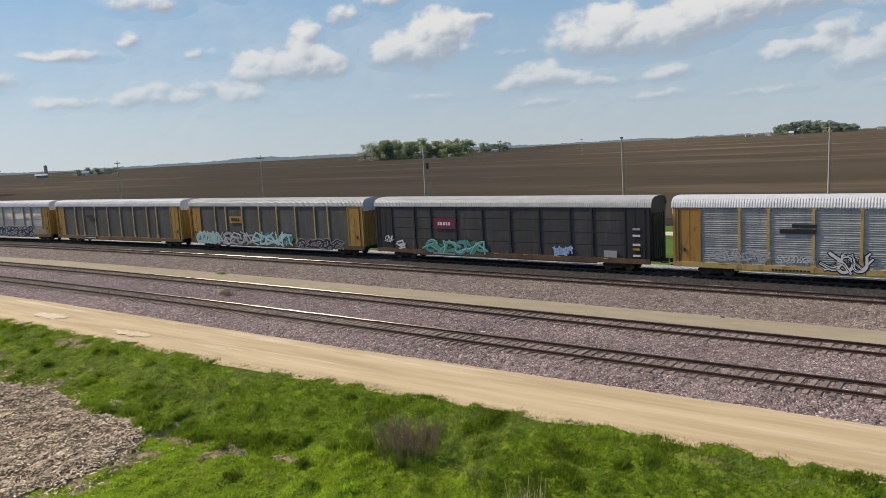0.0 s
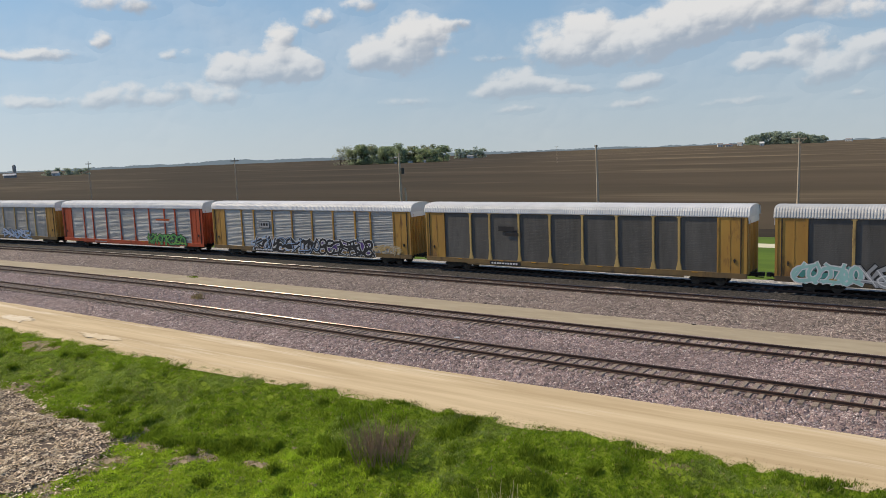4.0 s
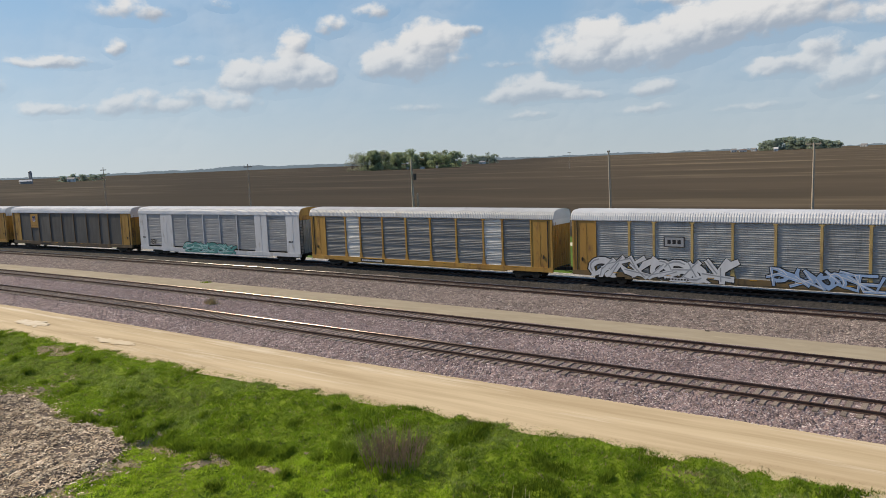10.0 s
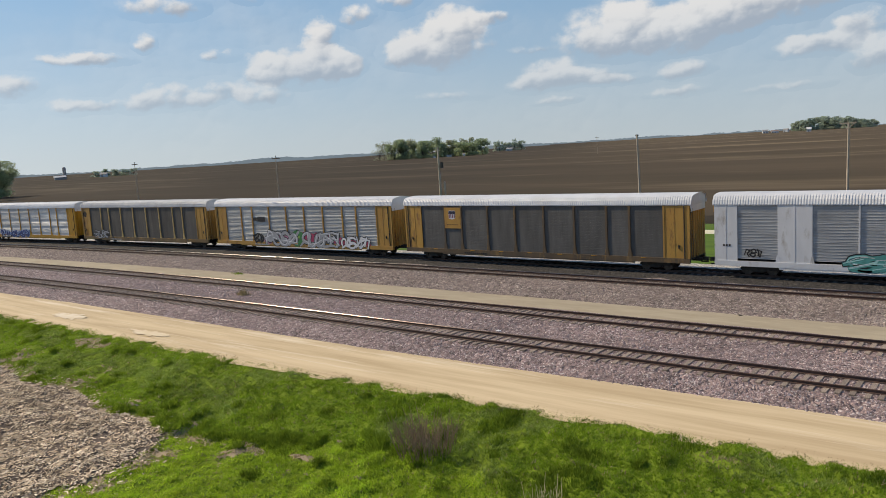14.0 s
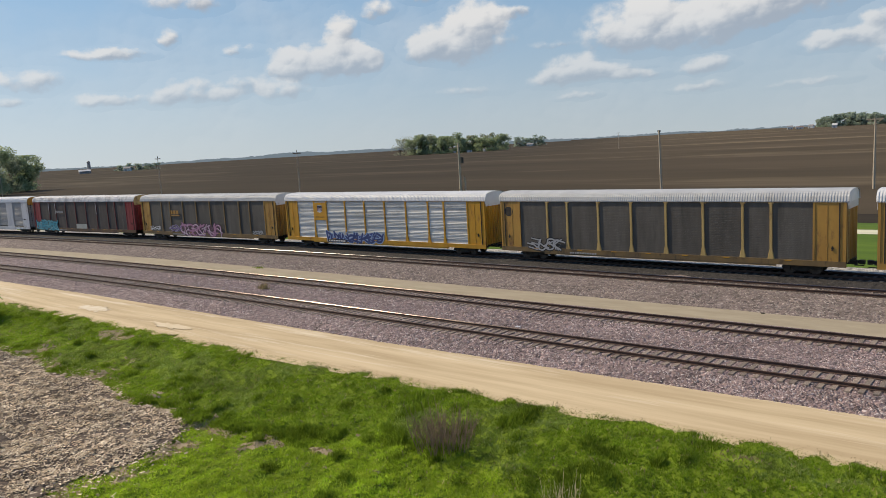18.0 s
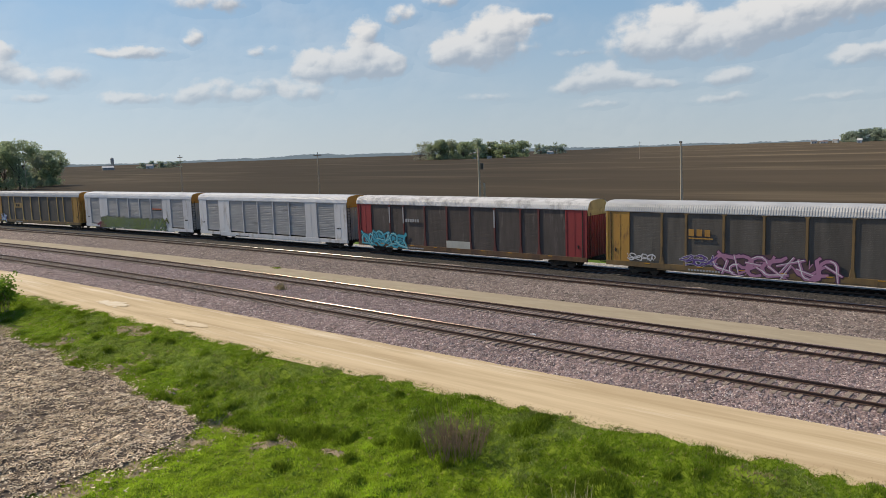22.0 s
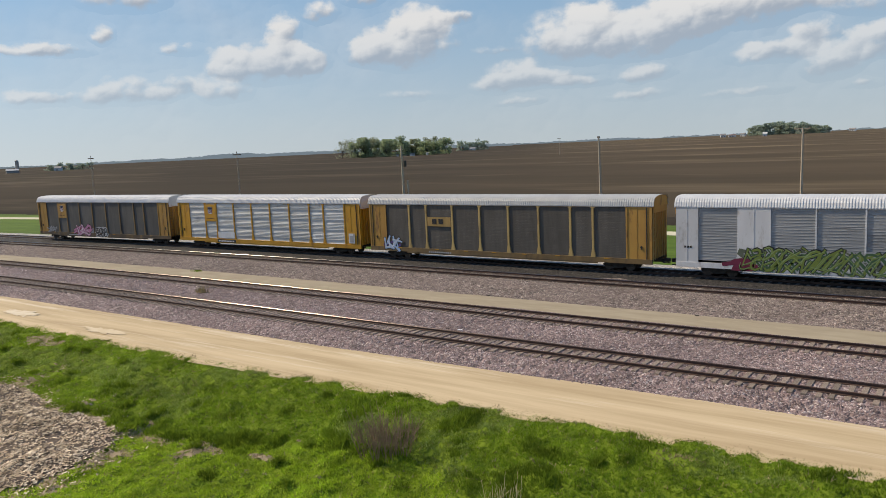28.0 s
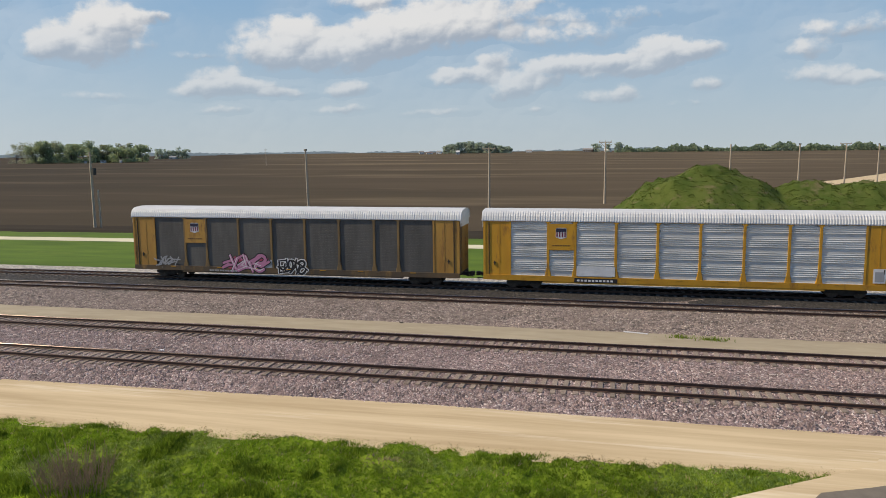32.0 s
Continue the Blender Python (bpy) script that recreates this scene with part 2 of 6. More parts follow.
def stones(name, a, b, c, size=0.07, dust=(0.3, 0.25, 0.2)):
    """Crushed stone: cells of mixed colour with dark joints, and patches of dust."""
    mat = bpy.data.materials.new(name)
    mat.use_nodes = True
    tree = mat.node_tree
    add, m = wire(tree)
    bsdf = tree.nodes["Principled BSDF"]
    at = add("ShaderNodeTexCoord").outputs["Object"]
    v = add("ShaderNodeTexVoronoi", {"Vector": at, "Scale": 1 / size})
    v2 = add("ShaderNodeTexVoronoi", {"Vector": at, "Scale": 0.37 / size})
    r = add("ShaderNodeSeparateColor", {0: v.outputs["Color"]})
    r2 = add("ShaderNodeSeparateColor", {0: v2.outputs["Color"]})
    col = add("ShaderNodeMix", {0: r.outputs[0], 6: (*a, 1), 7: (*b, 1)}, data_type="RGBA").outputs[2]
    lightk = add("ShaderNodeMapRange", {0: r.outputs[1], 1: 0.80, 2: 0.95}).outputs[0]
    col = add("ShaderNodeMix", {0: lightk, 6: col, 7: (*c, 1)}, data_type="RGBA").outputs[2]
    lump = add("ShaderNodeMapRange", {0: r2.outputs[0], 3: 0.48, 4: 1.46}).outputs[0]
    col = add("ShaderNodeVectorMath", {0: col, "Scale": lump}, operation="SCALE").outputs[0]
    n = add("ShaderNodeTexNoise", {"Vector": at, "Scale": 0.35, "Detail": 5.0, "Roughness": 0.6}).outputs["Fac"]
    k = add("ShaderNodeMapRange", {0: n, 1: 0.45, 2: 0.75, 3: 0.0, 4: 0.6}).outputs[0]
    col = add("ShaderNodeMix", {0: k, 6: col, 7: (*dust, 1)}, data_type="RGBA").outputs[2]
    tree.links.new(col, bsdf.inputs["Base Color"])
    bsdf.inputs["Roughness"].default_value = 0.9
    hgt = m("ADD", m("MULTIPLY", v.outputs["Distance"], -1.0), m("MULTIPLY", v2.outputs["Distance"], -1.6))
    bmp = add("ShaderNodeBump", {"Strength": 1.0, "Distance": size * 0.9, "Height": hgt})
    tree.links.new(bmp.outputs[0], bsdf.inputs["Normal"])
    return mat


M_BALLAST = stones("pink_ballast", (0.170, 0.118, 0.114), (0.275, 0.200, 0.192), (0.50, 0.43, 0.41), 0.085, (0.235, 0.17, 0.162))
M_BALLAST2 = stones("grey_ballast", (0.155, 0.118, 0.106), (0.25, 0.194, 0.174), (0.42, 0.36, 0.32), 0.085, (0.212, 0.162, 0.143))
# dark oily stone, its colour taken near black for the shade under the train
M_OILY_SHADE = stones("oily_shaded_ballast", (0.020, 0.018, 0.017), (0.040, 0.035, 0.032), (0.085, 0.074, 0.067), 0.085, (0.030, 0.026, 0.024))
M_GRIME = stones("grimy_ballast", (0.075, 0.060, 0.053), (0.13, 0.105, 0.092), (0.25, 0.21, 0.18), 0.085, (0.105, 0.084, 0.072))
M_PALE = stones("pale_dusty_ballast", (0.36, 0.33, 0.30), (0.48, 0.45, 0.41), (0.62, 0.59, 0.55), 0.085, (0.44, 0.41, 0.36))
M_ROAD = material("limestone_gravel", (0.61, 0.485, 0.315), 0.95, second=(0.46, 0.35, 0.215), scale=1.3, spread=(0.35, 0.65), fleck=(0.70, 0.60, 0.45),
                  fleck_scale=0.9, fleck_from=0.54, streak=(0.07, 1.0, 1.0), bump=0.02, bump_scale=14.0, spec=0.15)
M_LIME = material("pale_lime_gravel", (0.64, 0.61, 0.46), 0.95, second=(0.54, 0.51, 0.38), scale=0.6, streak=(0.2, 1.0, 1.0), spec=0.1)
M_SAND = material("sandy_gravel", (0.37, 0.315, 0.225), 0.95, second=(0.30, 0.25, 0.175), scale=1.2, fleck=(0.47, 0.40, 0.28), fleck_scale=0.6,
                  streak=(0.3, 1.0, 1.0), bump=0.02, bump_scale=14.0)
M_FIELD = material("ploughed_soil", (0.043, 0.035, 0.025), 0.95, second=(0.068, 0.054, 0.039), scale=0.030, spread=(0.30, 0.70), fleck=(0.122, 0.098, 0.068),
                   fleck_scale=0.022, fleck_from=0.52, streak=(0.12, 0.5, 1.0), bump=0.02, bump_scale=2.0, spec=0.05)
M_GRASS = material("lush_grass", (0.10, 0.155, 0.016), 0.9, second=(0.175, 0.245, 0.024), scale=1.1, fleck=(0.20, 0.19, 0.06), fleck_scale=0.7,
                   fleck_from=0.64, bump=0.10, bump_scale=7.0, spec=0.1)
M_GRASS2 = material("mown_grass", (0.098, 0.165, 0.018), 0.9, second=(0.058, 0.108, 0.013), scale=0.45, fleck=(0.15, 0.195, 0.03), fleck_scale=0.5,
                    fleck_from=0.58, streak=(0.18, 1.0, 1.0), bump=0.05, bump_scale=6.0, spec=0.2)
M_STUBBLE = material("corn_stubble_soil", (0.13, 0.094, 0.070), 0.95, second=(0.060, 0.044, 0.035), scale=1.8, fleck=(0.30, 0.235, 0.17), fleck_scale=3.0,
                     fleck_from=0.58, streak=(1.0, 2.0, 1.0), bump=0.06, bump_scale=6.0)
M_RAIL = material("worn_rail_steel", (0.085, 0.044, 0.032), 0.8, 0.0, second=(0.045, 0.026, 0.021), scale=3.0)
M_HEAD = material("polished_rail_head", (0.28, 0.265, 0.25), 0.13, 0.9, second=(0.36, 0.34, 0.32), scale=2.0)
M_HEAD2 = material("rusty_rail_head", (0.09, 0.072, 0.062), 0.26, 0.6, second=(0.11, 0.08, 0.065), scale=1.5)
M_TIE = material("weathered_tie_wood", (0.29, 0.235, 0.19), 0.9, second=(0.17, 0.132, 0.108), scale=5.0, streak=(6, 1, 1), vary=0.25)
# pale concrete, grimy, and toned down further for the shade under the cars
M_TIE2 = material("grimy_shaded_tie", (0.17, 0.158, 0.147), 0.9, second=(0.10, 0.092, 0.086), scale=3.0, vary=0.15)


def drier(mat, tone):
    """Lets the soil pass into a drier, lighter tone towards one side of the field."""
    tree = mat.node_tree
    add, m = wire(tree)
    bsdf = tree.nodes["Principled BSDF"]
    old = bsdf.inputs["Base Color"].links[0].from_socket
    at = add("ShaderNodeTexCoord").outputs["Object"]
    sep = add("ShaderNodeSeparateXYZ", {0: at})
    wav = add("ShaderNodeTexNoise", {"Vector": at, "Scale": 0.006, "Detail": 4.0}).outputs["Fac"]
    pos = m("ADD", m("ADD", sep.outputs[0], m("MULTIPLY", sep.outputs[1], 0.5)), m("MULTIPLY", wav, 160.0))
    k = add("ShaderNodeMapRange", {0: pos, 1: -80.0, 2: 260.0, 3: 0.0, 4: 0.7}, interpolation_type="SMOOTHSTEP").outputs[0]
    scaled = add("ShaderNodeVectorMath", {0: old, 1: tone}, operation="MULTIPLY").outputs[0]
    col = add("ShaderNodeMix", {0: k, 6: old, 7: scaled}, data_type="RGBA").outputs[2]
    tree.links.new(col, bsdf.inputs["Base Color"])


drier(M_FIELD, (2.0, 1.88, 1.7))

# ---- ground ----
BEND = 0.0005


def bend(x):
    """Sideways shift of the railway where it curves, towards -x."""
    d = -x - 45.0
    if d <= 0:
        return 0.0
    if d <= 115.0:
        return -BEND * d * d
    return -BEND * 115.0 ** 2 - 2 * BEND * 115.0 * (d - 115.0)


def steps_x(lo, hi, near=2.0):
    """Stations along the railway: close together near the camera, wide apart far off."""
    xs, x = [], 0.0
    while x < hi:
        xs.append(x)
        x += near if x < 60 else max(near, (x - 60) * 0.12 + near)
    xs.append(hi)
    ys, x = [], -near
    while x > lo:
        ys.append(x)
        x -= near if x > -190 else max(near, (-190 - x) * 0.12 + near)
    ys.append(lo)
    return sorted(xs + ys)


def near_edge(x):
    """How far the near edge of the gravel road swings away from the verge."""
    return 1.25 * min(1.0, max(0.0, (x + 34.0) / 26.0)) + 0.06 * max(0.0, x)


def far_edge(x):
    """The same for the edge between the road and the ballast."""
    return 0.65 * min(1.0, max(0.0, (x + 30.0) / 22.0))


def strip(name, rows, mat, label, lo=-1500, hi=1200, near=2.0, wob=0.0, seed=0, rough=0.0, curve=True, kind="structure", swing=None):
    """A band of ground along the railway: rows of (y, z); its outer rows wander by wob, its surface is uneven by rough."""
    xs = steps_x(lo, hi, near)
    verts, faces = [], []
    n = len(rows)
    for i, x in enumerate(xs):
        for j, (y, z) in enumerate(rows):
            w = noise.noise((x * 0.22, j * 9.1 + seed, 0.3)) * 0.7 + noise.noise((x * 0.9, j * 5.7 + seed, 1.3)) * 0.3
            edge = wob * w if j in (0, n - 1) else 0.0
            dz = rough * noise.noise((x * 0.35, y * 0.5, seed + 2.0)) if 0 < j < n - 1 else 0.0
            verts.append((x, y + edge + (bend(x) if curve else 0.0) + (swing(x, y) if swing else 0.0), z + dz))
        if i:
            for j in range(n - 1):
                a = (i - 1) * n + j
                faces.append((a, i * n + j, i * n + j + 1, a + 1))
    me = bpy.data.meshes.new(name)
    me.from_pydata(verts, [], faces)
    me.materials.append(mat)
    me.polygons.foreach_set("use_smooth", [True] * len(faces))
    ob = new(name, me)
    return tagged(ob, label, name.split("_")[-1], kind=kind)


strip("ground", [(-3000, -2.2), (-600, -2.2), (-60, -2.2), (18, -2.35), (40, -0.95), (90, -0.78), (160, -0.74), (400, -0.7), (1000, -0.7), (2500, -0.7), (4900, -0.7)],
      M_FIELD, "bare brown ploughed field reaching flat to the horizon", -4800, 4800, 4.0, curve=False)


def spread(lo, hi, n):
    return [lo + (hi - lo) * i / n for i in range(n + 1)]


strip("far_grass", [(61.6, -0.72), (62.9, -0.60), (70, -0.60), (81, -0.62), (82, -0.60)], M_GRASS2, "bright green mown grass behind the railway", wob=0.2, seed=4, rough=0.05)
strip("far_gravel_road", [(81.9, -0.595), (83.5, -0.55), (85.2, -0.595)], M_LIME, "pale gravel track through the grass behind the railway", wob=0.25, seed=5)
strip("field_edge_grass", [(85.0, -0.6), (88, -0.58), (92.5, -0.76)], M_GRASS2, "strip of green grass along the ploughed field", wob=1.0, seed=6, rough=0.05)
M_WETSOIL = material("dark_moist_soil", (0.034, 0.028, 0.021), 0.95, second=(0.048, 0.039, 0.029), scale=0.3, streak=(0.1, 1.0, 1.0), spec=0.05)
strip("field_edge_soil", [(92.0, -0.80), (92.6, -0.745), (97.0, -0.735), (101.5, -0.745)], M_WETSOIL, "dark moist soil along the edge of the ploughed field", wob=1.4, seed=17)
strip("main_track_ballast", [(44.9, -0.60), (45.8, -0.50), (47.3, -0.36), (48.9, -0.24), (50.0, -0.21), (52.0, -0.21), (53.6, -0.24), (55.2, -0.21), (57.6, -0.21), (58.9, -0.27), (60.0, -0.55)],
      M_BALLAST2, "grey-brown crushed stone ballast under the two main tracks", wob=0.45, seed=7, rough=0.03)
strip("far_shoulder", [(58.5, -0.262), (58.9, -0.245), (60.2, -0.36), (62.3, -0.54), (63.1, -0.70)], M_PALE, "pale dusty stone shoulder beyond the main tracks", wob=0.25, seed=14, rough=0.03)
# this bed carries the train's under-car shade in its stone colour
strip("oily_track_bed", [(52.4, -0.225), (53.6, -0.225), (54.6, -0.21), (55.2, -0.19), (56.4, -0.185), (57.6, -0.19), (58.3, -0.25)], M_OILY_SHADE, "dark oily ballast under the main track, blackened further for the train's shade", wob=0.12, seed=15, lo=-700, hi=400)
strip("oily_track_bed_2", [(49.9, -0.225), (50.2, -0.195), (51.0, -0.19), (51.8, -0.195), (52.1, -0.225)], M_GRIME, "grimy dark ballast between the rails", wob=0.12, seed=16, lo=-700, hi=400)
strip("sand_strip", [(41.2, -0.56), (42.5, -0.50), (44.0, -0.50), (45.4, -0.57)], M_SAND, "dusty tan gravel strip between the tracks", wob=0.1, seed=8, rough=0.03)
strip("siding_ballast", [(29.3, -0.60), (30.2, -0.48), (31.4, -0.28), (32.0, -0.21), (34.3, -0.21), (35.2, -0.24), (36.6, -0.26), (38.2, -0.21), (40.5, -0.21), (41.2, -0.34), (42.3, -0.54)],
      M_BALLAST, "pinkish purple crushed stone ballast under the sidings", wob=0.45, seed=9, rough=0.04, swing=lambda x, y: far_edge(x) * min(1.0, max(0.0, (31.6 - y) / 1.4)))
strip("gravel_road", [(24.3, -0.66), (25.0, -0.55), (26.2, -0.51), (27.0, -0.545), (27.6, -0.51), (28.5, -0.545), (29.3, -0.51), (30.0, -0.58)], M_ROAD,
      "pale tan limestone gravel road beside the sidings", wob=0.22, seed=10, rough=0.015,
      swing=lambda x, y: near_edge(x) + (far_edge(x) - near_edge(x)) * min(1.0, max(0.0, (y - 25.0) / 4.3)))


def ground_z(x, y):
    """Height of the near verge: it falls from the road to a shallow ditch and on to the stubble field."""
    t = min(1.0, max(0.0, (25.2 + bend(x) + near_edge(x) - y) / (7.0 + near_edge(x))))
    z = -0.60 - 1.05 * t * t * (3 - 2 * t)
    z += 0.16 * noise.noise((x * 0.2, y * 0.25, 3.1)) * t + 0.13 * noise.noise((x * 0.6, y * 0.8, 5.1)) * min(1.0, 3 * t)
    d = stubble_edge(x, y)
    if d < 0.3:      # plough ridges that run round the field's corner
        return z + 0.02 * math.sin(ridge(x, y)) + 0.06 * noise.noise((x * 2.0, y * 2.0, 4.4))
    return z + tussock(x, y) * min(1.0, 4 * t, d)


def tussock(x, y):
    """Humps of matted grass, a step or two apart."""
    a = noise.noise((x * 1.25, y * 1.4, 6.3))
    b = noise.noise((x * 2.3, y * 2.6, 1.9))
    return 0.25 * max(0.0, a) ** 0.8 + 0.15 * max(0.0, b) - 0.07


def ridge(x, y):
    """Phase of the plough rows: they follow the rounded corner of the stubble field."""
    dx, dy = x + 33.0, y - 13.2 - 0.05 * (-33.0 - x)
    d = math.hypot(max(dx, 0), max(dy, 0)) if (dx > 0 or dy > 0) else max(dx, dy)
    return (d + 0.25 * noise.noise((x * 0.3, y * 0.3, 6.0))) * 2 * math.pi / 0.95


def verge(name, mat, label, keep, lo=-130, hi=40, y0=4, y1=25.4, step=0.8, dz=0.0):
    nx, ny = int((hi - lo) / step), int((y1 - y0) / step)
    verts, faces, idx = [], [], {}
    for i in range(nx + 1):
        for j in range(ny + 1):
            x, y = lo + i * step, y0 + j * (y1 - y0) / ny
            yy = y + (bend(x) + near_edge(x)) * (j / ny)
            idx[i, j] = len(verts)
            verts.append((x, yy, ground_z(x, yy) + dz))
    for i in range(nx):
        for j in range(ny):
            if keep(verts[idx[i, j]]):
                faces.append((idx[i, j], idx[i + 1, j], idx[i + 1, j + 1], idx[i, j + 1]))
    me = bpy.data.meshes.new(name)
    me.from_pydata(verts, [], faces)
    me.materials.append(mat)
    me.polygons.foreach_set("use_smooth", [True] * len(faces))
    return tagged(new(name, me), label, name.split("_")[-1], kind="structure")


def stubble_edge(x, y):
    """Below zero inside the stubble field, in metres from its rounded corner."""
    w = 1.1 * noise.noise((x * 0.25, y * 0.25, 7.7)) + 0.5 * noise.noise((x * 0.9, y * 0.9, 1.7))
    cx, cy, r = -33.0, 13.2, 4.6
    dx, dy = x - cx, y - cy - 0.05 * (cx - x)
    d = math.hypot(max(dx, 0), max(dy, 0)) if (dx > 0 or dy > 0) else max(dx, dy)
    return d - r + w


verge("grass_verge", M_GRASS, "lush green grass verge sloping down from the gravel road", lambda v: True, lo=-110, hi=24, step=0.24)
M_EARTH = material("bare_tan_earth", (0.38, 0.305, 0.21), 0.95, second=(0.24, 0.185, 0.12), scale=1.4, fleck=(0.13, 0.13, 0.05), fleck_scale=2.2, fleck_from=0.55, bump=0.05, bump_scale=8.0, spec=0.1)


def bare(x, y):
    """How bare the ground is: worn earth along the ditch and the stubble's edge."""
    d = stubble_edge(x, y)
    k = noise.noise((x * 0.30, y * 0.45, 11.0)) + 0.5 * noise.noise((x * 1.0, y * 1.0, 2.0))
    ditch = math.exp(-((y - 17.6 - 0.09 * (x + 26)) / 0.9) ** 2) if -48 < x < -19 else 0.0
    road = 0.5 * max(0.0, 1.0 - abs(25.0 + bend(x) + near_edge(x) - y) / 0.5)
    spot = 0.0
    for cx, cy, a, b in ((-41.8, 18.0, 1.9, 0.8), (-37.5, 17.8, 1.8, 0.7), (-29.3, 18.3, 2.3, 0.7), (-33.2, 17.2, 2.2, 0.9), (-25.2, 18.4, 0.9, 0.35), (-22.6, 18.8, 0.8, 0.25), (-47.6, 23.3, 2.3, 0.7), (-50.6, 18.2, 2.4, 0.6), (-8.3, 24.6, 1.0, 0.4)):
        spot = max(spot, 1.05 - ((x - cx) / a) ** 2 * 0.6 - ((y - cy) / b) ** 2 * 0.6 + 0.5 * k)
    return max(spot, max(0.0, 1.0 - max(0.0, d) / 2.4) * 0.5 + 0.9 * k * max(0.0, 1.0 - max(0.0, d) / 5.0) + ditch * (0.15 + 0.6 * k) + road * (0.6 + k))


def worn(v):
    return bare(v[0], v[1]) + 0.40 * noise.noise((v[0] * 1.7, v[1] * 2.2, 5.5)) + 0.30 * noise.noise((v[0] * 5.0, v[1] * 6.0, 8.5)) > 0.46


verge("bare_earth", M_EARTH, "worn tan earth showing through along the ditch", worn, lo=-75, hi=-14, y0=10, step=0.13, dz=0.012)
verge("stubble_field", M_STUBBLE, "corn stubble field with pale chopped stalks", lambda v: stubble_edge(v[0], v[1]) < 0.0, hi=-20, y1=20, step=0.25, dz=0.05)


# ---- tracks ----
def part(name, me, mat, parent, label="", at=None):
    """One mesh object under a thing or a part, with its own material in slot 0."""
    ob = new(name, me)
    ob.parent = parent
    if at is not None:
        ob.matrix_basis = at
    if mat is not None:
        if not me.materials:
            me.materials.append(None)
        ob.material_slots[0].link = "OBJECT"
        ob.material_slots[0].material = mat
    if label:
        ob["label"] = label
    return ob


def mesh_of(name, verts, faces, mats=(), index=None, smooth=False):
    me = bpy.data.meshes.new(name)
    me.from_pydata(verts, [], faces)
    for k in mats:
        me.materials.append(k)
    if index:
        me.polygons.foreach_set("material_index", index)
    if smooth:
        me.polygons.foreach_set("use_smooth", [True] * len(faces))
    me.update()
    return me


def boxes(items):
    """Vertices and faces of several boxes: (x0, y0, z0, x1, y1, z1)."""
    verts, faces = [], []
    for x0, y0, z0, x1, y1, z1 in items:
        o = len(verts)
        verts += [(x, y, z) for x in (x0, x1) for y in (y0, y1) for z in (z0, z1)]
        faces += [tuple(o + k for k in q) for q in ((0, 1, 3, 2), (4, 6, 7, 5), (0, 4, 5, 1), (2, 3, 7, 6), (0, 2, 6, 4), (1, 5, 7, 3))]
    return verts, faces


RAIL_SHAPE = [(-0.07, -0.17), (-0.07, -0.155), (-0.012, -0.135), (-0.012, -0.05), (-0.036, -0.035), (-0.036, -0.020), (-0.021, -0.006), (0.0, 0.0),
              (0.021, -0.006), (0.036, -0.020), (0.036, -0.035), (0.012, -0.05), (0.012, -0.135), (0.07, -0.155), (0.07, -0.17)]


def rail_mesh(y, head, gauge):
    xs = steps_x(-760, 640, 4.0)
    n = len(RAIL_SHAPE)
    verts, faces, index = [], [], []
    for i, x in enumerate(xs):
        verts += [(x, y + bend(x) + a, b) for a, b in RAIL_SHAPE]
        if i:
            for j in range(n - 1):
                faces.append(((i - 1) * n + j, (i - 1) * n + j + 1, i * n + j + 1, i * n + j))
                index.append(1 if j == gauge or (j in (6, 7) and head is M_HEAD) else 0)
    return mesh_of("rail", verts, faces, (M_RAIL, head), index)


def bevel_box(x0, y0, z0, x1, y1, z1, c):
    """A box with its four upper edges cut off."""
    v = [(x0, y0, z0), (x1, y0, z0), (x1, y1, z0), (x0, y1, z0), (x0, y0, z1 - c), (x1, y0, z1 - c), (x1, y1, z1 - c), (x0, y1, z1 - c),
         (x0 + c, y0 + c, z1), (x1 - c, y0 + c, z1), (x1 - c, y1 - c, z1), (x0 + c, y1 - c, z1)]
    f = [(0, 1, 5, 4), (1, 2, 6, 5), (2, 3, 7, 6), (3, 0, 4, 7), (4, 5, 9, 8), (5, 6, 10, 9), (6, 7, 11, 10), (7, 4, 8, 11), (8, 9, 10, 11)]
    return v, f


TIE = mesh_of("tie", *bevel_box(-0.115, -1.30, -0.36, 0.115, 1.30, -0.165, 0.012))


def track(name, y, x0, x1, gap, tie_mat, label, sink=0.0, head=M_HEAD):
    root = tagged(new(name), label, "track", "parallel railway tracks", "structure")
    for side in (-0.75, 0.75):
        part("rail", rail_mesh(y + side, head, 5 if side > 0 else 8), None, root, "rust-brown steel rail")
    rnd = random.Random(int(y * 10))
    far_v, far_f = [], []
    x, count = x1, 0
    while x > -420:
        turn = rnd.uniform(-1.5, 1.5) + math.degrees(math.atan2(bend(x + 0.5) - bend(x - 0.5), 1.0))
        m = pose(x + rnd.uniform(-0.03, 0.03), y + bend(x) + rnd.uniform(-0.05, 0.05), rnd.uniform(-0.012, 0.006) - sink, 0, 0, turn)
        if x > x0:
            part("tie", TIE, tie_mat, root, at=m)
        else:
            o = len(far_v)
            v, f = bevel_box(-0.115, -1.30, -0.36, 0.115, 1.30, -0.165, 0.012)
            far_v += [tuple(m @ Vector(p)) for p in v]
            far_f += [tuple(o + k for k in q) for q in f]
        x -= gap
    rest = part("distant_ties", mesh_of("distant_ties", far_v, far_f, (tie_mat,)), None, root)
    rest["kind"] = "stuff"
    return root


Y1, Y2, Y3, Y4 = 56.44, 51.0, 39.37, 33.13
track("track_1", Y1, -90, 40, 0.61, M_TIE2, "main track with grimy, shade-darkened concrete ties and shiny rails under the train", -0.01)
track("track_2", Y2, -90, 40, 0.50, M_TIE, "second main track with ties almost buried in ballast", 0.03)
